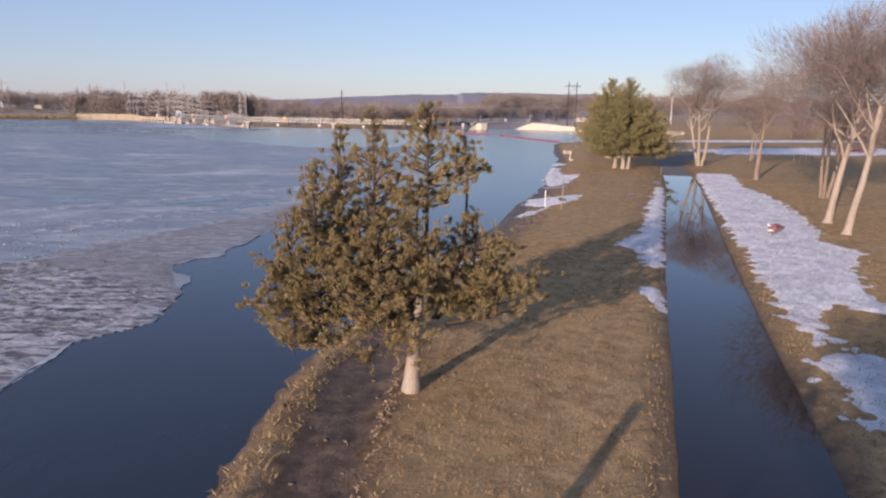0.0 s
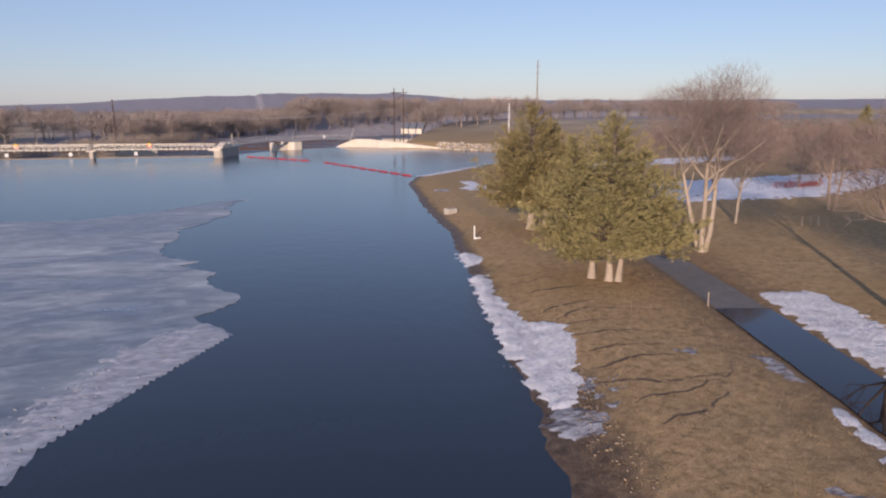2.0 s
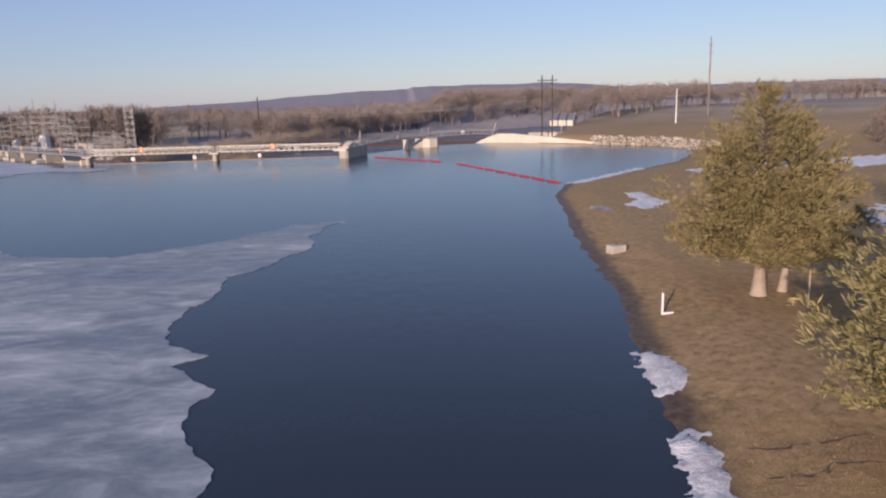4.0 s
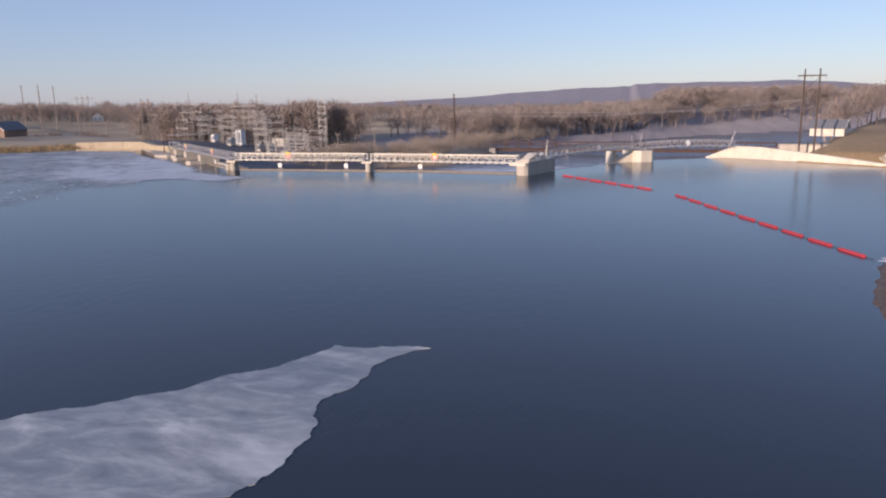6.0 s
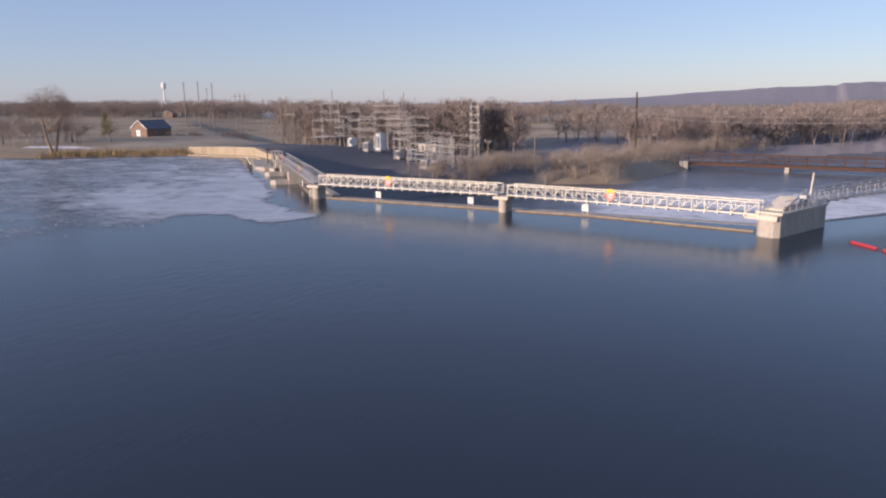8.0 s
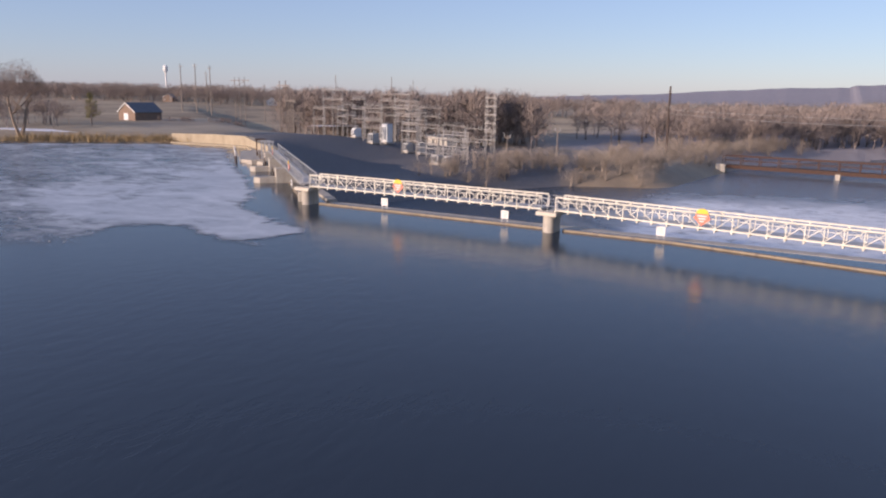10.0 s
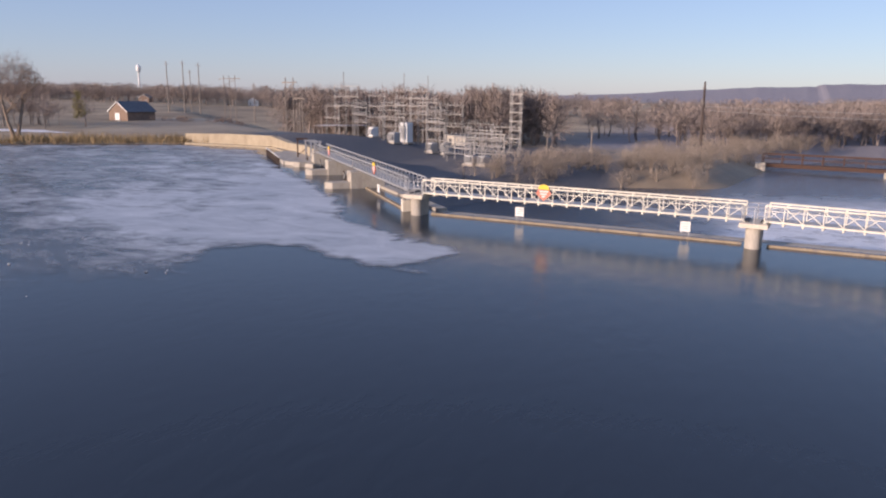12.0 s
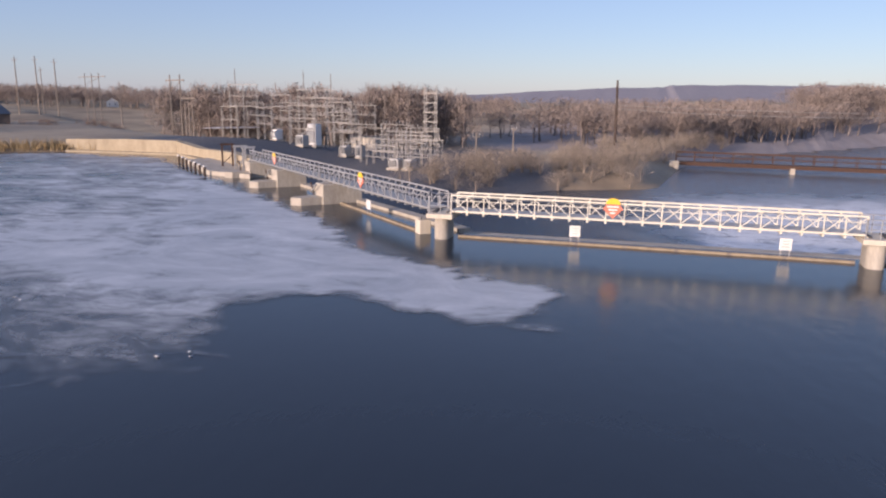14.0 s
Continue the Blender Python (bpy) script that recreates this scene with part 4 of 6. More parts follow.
def tree_kinds(seed, count, twigs, foot=0.3, width=0.0055, stems=1, spread=0.26):
    """Bare trees of height one: stems, limbs, and crowns of slender twigs gathered in loose clumps."""
    kinds = []
    for k in range(count):
        rng = np.random.default_rng(seed + k)
        rows, clumps = [], []
        for q in range(stems + k % 2):
            lean = rng.normal(0, 0.07, 2)
            foot_xy = rng.normal(0, 0.03, 2) * (stems > 1)
            axis_at = [np.array([foot_xy[0] + lean[0] * z + rng.normal(0, 0.012), foot_xy[1] + lean[1] * z + rng.normal(0, 0.012), z]) for z in (0, 0.22, 0.45, 0.68, 0.9)]
            for a, b, r in zip(axis_at[:-1], axis_at[1:], (0.017, 0.013, 0.009, 0.005)):
                rows.append((*a, *b, r, r * 0.72))
            for b in range(11):
                z = foot + (0.80 - foot) * rng.random()
                base = axis_at[1] + (axis_at[3] - axis_at[1]) * np.clip((z - 0.22) / 0.46, 0, 1)
                base[2] = z
                a = rng.uniform(0, math.tau)
                reach = spread * rng.uniform(0.6, 1.1) * math.sin(math.pi * min(1.0, 0.25 + 0.75 * (z - foot) / (0.9 - foot)) * 0.86 + 0.35)
                end = base + np.array([math.cos(a) * reach, math.sin(a) * reach, reach * rng.uniform(0.35, 1.0)])
                rows.append((*base, *end, 0.006, 0.0025))
                clumps.append((end, reach * 0.5 + 0.06))
            clumps.append((axis_at[4] - np.array([0, 0, 0.04]), 0.10))
        tv, tf = tubes(rows, 3)
        cen = np.array([c for c, r in clumps])
        rad = np.array([r for c, r in clumps])
        pick = rng.choice(len(cen), twigs, p=rad ** 2 / (rad ** 2).sum())
        p = cen[pick] + rng.normal(0, 0.52, (twigs, 3)) * rad[pick][:, None]
        d = p - np.array([0, 0, 0.35])
        d /= np.linalg.norm(d, axis=1, keepdims=True) + 1e-9
        d = d + rng.normal(0, 0.6, (twigs, 3)) + np.array([0, 0, 0.12])
        d /= np.linalg.norm(d, axis=1, keepdims=True)
        side = np.cross(d, rng.normal(0, 1, (twigs, 3)))
        side /= np.linalg.norm(side, axis=1, keepdims=True) + 1e-9
        w = side * width * rng.uniform(0.5, 1.3, (twigs, 1))
        v = np.stack([p - w, p + w, p + d * rng.uniform(0.05, 0.15, (twigs, 1))], 1).reshape(-1, 3)
        f = np.concatenate([tf[:, [0, 1, 2]], tf[:, [0, 2, 3]], np.arange(3 * twigs).reshape(-1, 3) + len(tv)])
        v = np.concatenate([tv, v])
        v[:, 2] = np.maximum(v[:, 2], 0)
        kinds.append((v / v[:, 2].max(), f))
    return kinds


KINDS = tree_kinds(500, 6, 420)
DENSE = tree_kinds(700, 6, 720, 0.12, 0.0055, 1, 0.21)
LIGHT = tree_kinds(800, 6, 330, 0.2, 0.007)
THICKET = tree_kinds(600, 5, 420, 0.06, 0.006, 3, 0.42)



def woods(name, poly, spacing, low, high, seed, label, mat=None, kinds=None, squash=1.0):
    """Many bare trees as one object."""
    rng = np.random.default_rng(seed)
    kinds = kinds or KINDS
    p = np.array(poly)
    (x0, y0), (x1, y1) = p.min(0), p.max(0)
    n = int((x1 - x0) * (y1 - y0) / spacing ** 2)
    xy = rng.uniform((x0, y0), (x1, y1), (n, 2))
    xy = xy[signed_distance(xy[:, 0], xy[:, 1], poly) > 0]
    z = ground_height(xy[:, 0], xy[:, 1])
    vs, fs, base = [], [], 0
    for (x, y), zz in zip(xy, z):
        v, f = kinds[rng.integers(len(kinds))]
        h = rng.uniform(low, high)
        a = rng.uniform(0, math.tau)
        w = h * rng.uniform(0.85, 1.25) * squash
        r = np.array([[math.cos(a) * w, -math.sin(a) * w, 0], [math.sin(a) * w, math.cos(a) * w, 0], [0, 0, h]])
        vs.append(v @ r.T + np.array([x, y, zz - 0.2]))
        fs.append(f + base)
        base += len(v)
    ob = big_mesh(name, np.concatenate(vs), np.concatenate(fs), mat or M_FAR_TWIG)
    return tagged(ob, label, "woods", kind="stuff")


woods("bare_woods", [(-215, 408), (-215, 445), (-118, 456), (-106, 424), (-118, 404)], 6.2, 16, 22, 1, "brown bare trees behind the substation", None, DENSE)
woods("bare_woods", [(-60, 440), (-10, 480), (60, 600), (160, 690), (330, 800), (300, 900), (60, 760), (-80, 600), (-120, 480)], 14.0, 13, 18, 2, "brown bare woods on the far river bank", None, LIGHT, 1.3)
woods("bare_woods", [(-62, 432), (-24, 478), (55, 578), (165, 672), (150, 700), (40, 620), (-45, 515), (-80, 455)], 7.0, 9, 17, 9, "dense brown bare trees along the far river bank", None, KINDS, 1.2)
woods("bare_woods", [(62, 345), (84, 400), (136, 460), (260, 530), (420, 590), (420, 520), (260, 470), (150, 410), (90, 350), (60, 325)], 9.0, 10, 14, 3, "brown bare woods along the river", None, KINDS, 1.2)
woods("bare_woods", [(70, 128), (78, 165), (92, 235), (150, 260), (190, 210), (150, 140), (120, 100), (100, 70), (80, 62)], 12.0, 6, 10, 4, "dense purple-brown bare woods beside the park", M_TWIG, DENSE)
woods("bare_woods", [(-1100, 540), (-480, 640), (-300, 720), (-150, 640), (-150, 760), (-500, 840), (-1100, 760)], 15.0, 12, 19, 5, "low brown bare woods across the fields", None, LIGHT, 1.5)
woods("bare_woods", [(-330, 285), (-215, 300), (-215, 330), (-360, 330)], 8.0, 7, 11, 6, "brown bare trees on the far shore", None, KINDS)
woods("bank_brush", [(-98, 318), (-86, 322), (-76, 344), (-52, 354), (-54, 378), (-92, 362)], 3.6, 3.5, 6.5, 7, "pale frosted leafless brush on the river bank", M_BRUSH, THICKET, 1.2)
woods("bank_brush", [(-60, 365), (-48, 400), (-42, 425), (-20, 478), (-50, 470), (-80, 400)], 5.0, 3, 7, 8, "pale frosted leafless brush on the river bank", M_BRUSH, THICKET, 1.2)
woods("field_hedge", [(-236, 366), (-232, 371), (-190, 388), (-178, 386), (-186, 378)], 3.0, 1.4, 2.6, 10, "low dark brown hedge across the field", M_TWIG, THICKET, 1.4)


def blades(name, xy, z, low, high, width, mat, seed, label, category, lean=0.5):
    """Loose upright blades at many places, as one object."""
    rng = np.random.default_rng(seed)
    n = len(xy)
    a = rng.uniform(0, math.tau, n)
    h = rng.uniform(low, high, n)
    side = np.stack([np.cos(a), np.sin(a), np.zeros(n)], -1) * (width * rng.uniform(0.6, 1.4, n))[:, None]
    tip = np.stack([rng.normal(0, lean, n) * h, rng.normal(0, lean, n) * h, h], -1)
    b = np.stack([xy[:, 0], xy[:, 1], z - 0.01], -1)
    v = np.stack([b - side, b + side, b + tip], 1).reshape(-1, 3)
    return tagged(big_mesh(name, v, np.arange(3 * n).reshape(-1, 3), mat), label, category, kind="stuff")


def lawn():
    rng = np.random.default_rng(5)
    xy = np.concatenate([rng.uniform((-5, 9), (22, 45), (110000, 2)), rng.uniform((2, 45), (34, 100), (60000, 2))])
    x, y = xy[:, 0], xy[:, 1]
    d = -signed_distance(x, y, POOL)
    clump = fbm(x, y, 0.9, 3, 4.0) + 0.6 * fbm(x, y, 4.0, 3, 5.0)
    keep = (d > 1.0 + 2.4 * smooth(34, 24, y)) & (line_distance(x, y, PATH_LINE) > 1.75) & (clump > -0.25)
    xy = xy[keep]
    blades("lawn_grass", xy, ground_height(xy[:, 0], xy[:, 1]), 0.035, 0.11, 0.016, M_GRASS, 6, "short dead tan lawn grass on the bank", "grass", 0.7)


lawn()


def ledge_tufts():
    rng = np.random.default_rng(25)
    xy = rng.uniform((-5, 9), (2, 36), (26000, 2))
    d = -signed_distance(xy[:, 0], xy[:, 1], POOL)
    xy = xy[(d > 0.15) & (d < 1.3) & (fbm(xy[:, 0], xy[:, 1], 1.6, 3, 6.0) > -0.1)]
    blades("ledge_grass", xy, ground_height(xy[:, 0], xy[:, 1]), 0.05, 0.2, 0.014, M_DRY, 26, "matted brown dead grass on the wet ledge's lip", "grass", 0.8)


ledge_tufts()


def reeds():
    rng = np.random.default_rng(8)
    xy = rng.uniform((-186, 279), (-140, 308), (9000, 2))
    d = -signed_distance(xy[:, 0], xy[:, 1], POOL)
    xy = xy[(d > 0.2) & (d < 6.5) & (xy[:, 0] < -150)]
    blades("shore_reeds", xy, ground_height(xy[:, 0], xy[:, 1]), 0.8, 2.0, 0.09, M_DRY, 9, "dry tan reeds along the far shore", "reeds", 0.2)


reeds()


def chunks(name, xy, z, low, high, mat, seed, label, category, flat=0.5):
    """Broken angular pieces, as one object."""
    rng = np.random.default_rng(seed)
    cube = np.array([(i, j, k) for i in (-1, 1) for j in (-1, 1) for k in (-1, 1)], float)
    quad = np.array([(0, 1, 3, 2), (4, 6, 7, 5), (0, 4, 5, 1), (2, 3, 7, 6), (0, 2, 6, 4), (1, 5, 7, 3)])
    n = len(xy)
    size = low + (high - low) * rng.random(n) ** 2.2
    v = cube[None] * rng.uniform(0.55, 1.25, (n, 8, 3)) * (size[:, None, None] / 2) * np.array([1, 0.8, flat])
    a, t = rng.uniform(0, math.tau, n), rng.normal(0, 0.25, n)
    ca, sa, ct, st = np.cos(a), np.sin(a), np.cos(t), np.sin(t)
    x = v[..., 0] * ct[:, None] + v[..., 2] * st[:, None]
    zz = -v[..., 0] * st[:, None] + v[..., 2] * ct[:, None]
    w = np.stack([x * ca[:, None] - v[..., 1] * sa[:, None], x * sa[:, None] + v[..., 1] * ca[:, None], zz], -1)
    w += np.stack([xy[:, 0], xy[:, 1], z + size * flat * 0.2], -1)[:, None]
    f = (np.arange(n) * 8)[:, None, None] + quad[None]
    return tagged(big_mesh(name, w.reshape(-1, 3), f.reshape(-1, 4), mat), label, category, kind="stuff")


def slush_band(outline, seed, label, mat, lump):
    ob = sheet("frozen_slush", outline, 0.22, 0.03, lump, mat, seed, 0.5, 0.9, ICE + ICE_WEST)
    tagged(ob, label, "ice", kind="structure")


slush_band([(-9.5, 10), (-9, 30), (-10, 33.5), (-13, 35.5), (-17, 38), (-20, 39), (-24, 35), (-36, 24), (-40, 8)], 1.0, "grey-white broken frozen slush along the ice edge", M_SLUSH, 0.065)
slush_band([(-9.5, 32), (-9.5, 45), (-9.5, 60), (-9.5, 66), (-11.5, 62), (-13.5, 54), (-17.8, 46), (-20, 40.5), (-19, 37.5), (-14, 34.5)], 4.0, "brown-grey smooth frozen slush along the ice edge", M_SOFT_SLUSH, 0.03)
slush_band([(-8, 68), (-7.5, 78), (-5, 86), (0, 92), (-3.6, 95), (-6.5, 92.5), (-8.5, 87), (-11, 80), (-12, 70)], 2.0, "white broken frozen slush along the ice edge", M_PALE_SLUSH, 0.05)


def ice_ridge(line, half, seed):
    """A low ridge of white crusted ice along an old edge."""
    ob = sheet("ice_ridge", offset_line(line, -half) + offset_line(line, half)[::-1], 0.25, 0.07, 0.06, M_PALE_SLUSH, seed, 0.7, 1.2)
    tagged(ob, "low ridge of white crusted ice along the melting edge", "ice", kind="structure")


ice_ridge([(-34, 52), (-27, 58), (-22.5, 62.5), (-18.8, 66.2), (-15.1, 71.3), (-11.8, 76.3), (-9.8, 82), (-8.0, 87)], 0.75, 31.0)
ice_ridge([(-33, 34), (-26, 44), (-21.5, 51.5), (-17.8, 57.5)], 0.5, 32.0)
for k, pool in enumerate(([(-17.2, 56.6), (-16.4, 58.3), (-15.3, 59.9), (-14.3, 62.3), (-13.6, 61.6), (-13.7, 60.2), (-14.9, 59.2), (-15.9, 56.6)], [(-22.3, 60.2), (-20.6, 62.6), (-18.7, 64.2), (-17.9, 63.3), (-19.4, 61.4), (-21.4, 59.6)])):
    tagged(slab("meltwater_pool", refine(pool, 0.25, 0.12, 50 + k), 0.0, 0.05, M_PUDDLE), "dark blue meltwater pool lying in the lake ice", "puddle", kind="structure")


def ice_rubble():
    rng = np.random.default_rng(12)
    a = rng.uniform((-32, 20), (-10, 50), (3500, 2))
    ridge = [(-70, 20), (-40, 40), (-22, 51), (-13, 60), (-11.5, 70), (-9, 82), (-5.5, 92), (-4.5, 104), (-8, 112)]
    d = line_distance(a[:, 0], a[:, 1], ridge)
    keep = (signed_distance(a[:, 0], a[:, 1], ICE + ICE_WEST) > 0.3) & (fbm(a[:, 0], a[:, 1], 4.0, 3) > -0.2)
    k = rng.integers(0, len(ridge) - 1, 2000)
    t = rng.random((2000, 1))
    r = np.array(ridge)
    b = r[k] * (1 - t) + r[k + 1] * t + rng.normal(0, 0.8, (2000, 2))
    b = b[(signed_distance(b[:, 0], b[:, 1], ICE + ICE_WEST) > 0.2) & (b[:, 1] < 88)]
    xy = np.concatenate([a[keep], b])
    chunks("ice_rubble", xy, np.full(len(xy), 0.03), 0.04, 0.2, M_CHUNK, 13, "broken grey-white ice rubble frozen along the ice edge", "ice", 0.2)
    c = rng.uniform((-100, 195), (-66, 225), (450, 2))
    c = c[(signed_distance(c[:, 0], c[:, 1], ICE + ICE_WEST) > 0.3) & (fbm(c[:, 0], c[:, 1], 7.0, 3, 2.0) > 0.45)]
    chunks("ice_chips", c, np.full(len(c), 0.03), 0.06, 0.22, M_SNOW, 14, "scattered white ice chips on the thin ice", "ice", 0.3)


ice_rubble()


def debris():
    rng = np.random.default_rng(15)
    a = rng.uniform((-5, 8), (3, 36), (1300, 2))
    d = -signed_distance(a[:, 0], a[:, 1], POOL)
    a = a[(d > 0.0) & (d < 3.0) & (fbm(a[:, 0], a[:, 1], 2.5, 3) > 0.1)]
    chunks("shore_debris", a, ground_height(a[:, 0], a[:, 1]), 0.03, 0.13, M_MUDSTONE, 16, "small stones and drift litter on the wet ledge", "stones", 0.5)
    k = rng.random((900, 1))
    c = np.array([[-1.25, 12.0]]) * (1 - k) + np.array([[-0.55, 24.0]]) * k + rng.normal(0, 0.11, (900, 2))
    chunks("bank_clods", c, ground_height(c[:, 0], c[:, 1]), 0.02, 0.085, M_CLOD, 18, "pale crumbled soil clods along the cut bank", "soil", 0.6)
    p = rng.uniform((4, 50), (14, 84), (5000, 2))
    d = -signed_distance(p[:, 0], p[:, 1], POOL) + 0.5 * fbm(p[:, 0], p[:, 1], 3.0, 3)
    p = p[(d > 1.5) & (d < 3.0)]
    chunks("bank_pebbles", p, ground_height(p[:, 0], p[:, 1]), 0.03, 0.14, M_CLOD, 19, "pale pebbles and soil crumbs on the muddy bank", "stones", 0.5)
    b = rng.uniform((54, 230), (78, 266), (2400, 2))
    d = -signed_distance(b[:, 0], b[:, 1], POOL)
    b = b[(d > -0.6) & (d < 6)]
    chunks("riprap", b, ground_height(b[:, 0], b[:, 1]), 0.4, 1.2, M_ROCK, 17, "pale tan riprap stones on the inlet bank", "stones", 0.8)


debris()


# ---- dam, river ----
A, B, C, D = Vector((-67.9, 246.2, 0)), Vector((-38.9, 245.6, 0)), Vector((-9.2, 241.4, 0)), Vector((-104, 280.5, 0))
P, Q, R = Vector((-5.6, 250.2, 0)), Vector((10.6, 272.6, 0)), Vector((30.5, 281.6, 0))
DECK = 2.15


def build_river():
    xs = axis([(-110, 45, 1.5), (45, 200, 8), (200, 920, 40)])
    ys = axis([(248, 330, 1.5), (330, 480, 4), (480, 1000, 20)])
    gx, gy = np.meshgrid(xs, ys)
    crest = np.where(gx < -67, 248 - (gx + 67) * 0.9, np.where(gx < -9, 248.4, np.where(gx < 12, 251 + (gx + 6) * 1.28, 274 + (gx - 12) * 0.6)))
    below = gy - crest
    fall = smooth(-0.5, 5.5, below) * smooth(-72, -66, gx)
    z = np.where(below < 0, -0.05, -0.05 + (RIVER_Z + 0.05) * np.where(gx < -69, 1.0, smooth(-0.2, 6.0, below)))
    rough = np.exp(-np.maximum(below, 0) / 45) * smooth(-62, -35, gx)
    z = z + (0.30 * fbm(gx, gy, 5.0, 4) + 0.12 * fbm(gx, gy, 1.9, 3)) * rough * smooth(0, 4, below)
    foam = np.clip(1.9 * np.exp(-np.maximum(below - 2, 0) / 140) * smooth(-47, -31, gx + 0.10 * (gy - 250) + 3 * fbm(gx, gy, 22.0, 3)) * smooth(356, 328, gy - 0.35 * np.maximum(gx, -60) - 12 + 5 * fbm(gx, gy, 18.0, 3, 1.0)), 0, 1) + 0.15 * smooth(-70, -50, gx)
    ok = (below > -1.0) & (signed_distance(gx, gy, RIVER) > -6)
    ny, nx = gx.shape
    i = np.arange(ny * nx).reshape(ny, nx)
    keep = ok[:-1, :-1] & ok[1:, :-1] & ok[:-1, 1:] & ok[1:, 1:]
    faces = np.stack([i[:-1, :-1], i[:-1, 1:], i[1:, 1:], i[1:, :-1]], -1)[keep]
    used, inv = np.unique(faces, return_inverse=True)
    ob = big_mesh("river_water", np.stack([gx, gy, z], -1).reshape(-1, 3)[used], inv.reshape(-1, 4), M_FOAM, True, {"foam": np.clip(foam, 0, 1).ravel()[used]})
    tagged(ob, "fast river with white foam below the spillway", "water", kind="structure")


build_river()


def wall_strip(name, pts, thick, z0, tops, mat, label, category="wall", kind="structure"):
    """A wall along a line, with its own top height at each point."""
    l, r = offset_line(pts, -thick / 2), offset_line(pts, thick / 2)
    n = len(pts)
    g = Geo()
    v = [(x, y, z0) for x, y in l] + [(x, y, z0) for x, y in r] + [(x, y, z) for (x, y), z in zip(l, tops)] + [(x, y, z) for (x, y), z in zip(r, tops)]
    f = []
    for k in range(n - 1):
        f += [(k, k + 1, 2 * n + k + 1, 2 * n + k), (n + k, 3 * n + k, 3 * n + k + 1, n + k + 1), (2 * n + k, 2 * n + k + 1, 3 * n + k + 1, 3 * n + k)]
    f += [(0, 2 * n, 3 * n, n), (n - 1, 2 * n - 1, 4 * n - 1, 3 * n - 1)]
    g.add(v, f)
    ob = part(name, g, mat)
    bv = ob.modifiers.new("worn_edge", "BEVEL")
    bv.width, bv.segments, bv.limit_method = 0.06, 2, "ANGLE"
    return tagged(ob, label, category, kind=kind)


wall_strip("weir_crest", [(-67, 248.6), (-40, 248.6), (-10, 248.4)], 1.4, -9, [-0.04] * 3, M_CONCRETE, "wet concrete weir crest under the footbridge", "dam")
wall_strip("gate_sill", [(-6, 251.4), (11, 274)], 1.2, -9, [-0.05] * 2, M_CONCRETE, "wet concrete sill under the gate bridge", "dam")
wall_strip("dam_wall", [(-67, 249), (-104, 282)], 1.2, -9, [0.25, 0.3], M_CONCRETE, "old concrete dam wall below the footbridge", "dam")
wall_strip("dam_abutment", [(-104, 281.5), (-113, 290), (-124, 299), (-132, 304)], 1.6, -6, [2.0, 2.1, 1.7, 2.4], M_SANDWALL, "tan concrete abutment wall beside the dam", "wall")
wall_strip("shore_wall", [(-132, 304), (-143, 304.4), (-156, 304)], 1.2, -2, [2.5, 2.5, 2.2], M_SANDWALL, "tan concrete retaining wall along the far shore", "wall")
wall_strip("wall_footing", [(-120, 294), (-131, 303), (-155, 302.8)], 1.6, -2, [0.35, 0.35, 0.3], M_SANDWALL, "weathered concrete footing at the water's edge", "wall")
wall_strip("inlet_wall", [(25.6, 284.5), (31.0, 281.8), (35.5, 278.6), (46, 269), (57.5, 258.2)], 1.0, -2, [0.0, 2.5, 2.5, 1.5, 0.1], M_PALE_CONCRETE, "pale concrete wing wall sloping down to the water", "wall")

apron = Geo().prism([(-122, 291), (-109, 277.4), (-101.5, 275.2), (-103.5, 281), (-113, 289.5), (-121, 296)], -2, 0.55, 0.02)
tagged(part("dam_apron", apron, M_CONCRETE), "cracked tan concrete apron beside the dam", "platform", kind="structure")
pile = Geo().tube((0, 0, -2), (0, 0, 1.15), 0.2, 0.17, 8).mesh("pile", M_DARK_POLE)
cap_me = Geo().tube((0, 0, 1.15), (0, 0, 1.3), 0.22, 0.2, 8).mesh("pile_cap", M_WHITE)
for k in range(7):
    t = k / 6
    ob = thing("mooring_pile", -122.5 + 13.4 * t, 290.0 - 13.3 * t, 0, 0, "dark timber pile with a white cap in the water", "pile", "piles beside the apron")
    part("post", pile, parent=ob)
    part("cap", cap_me, parent=ob)
for k, (x, y, mat) in enumerate(((-110.5, 284.5, M_RUST), (-106.8, 281.8, M_GREY_STEEL), (-104.6, 280.2, M_GREY_STEEL))):
    ob = thing("gate_hoist_frame", x, y, 0.5, 42, "upright steel hoist frame on the dam apron", "hoist frame", "hoist frames")
    for sx in (-0.7, 0.7):
        part("post", Geo().box((sx, 0, 1.6), (0.22, 0.22, 3.2)), mat, ob)
    part("crossbeam", Geo().box((0, 0, 3.1), (1.9, 0.24, 0.26)), mat, ob)
    part("brace", Geo().beam((-0.7, 0, 0.4), (0.7, 0, 1.6), 0.1, 0.1), mat, ob)


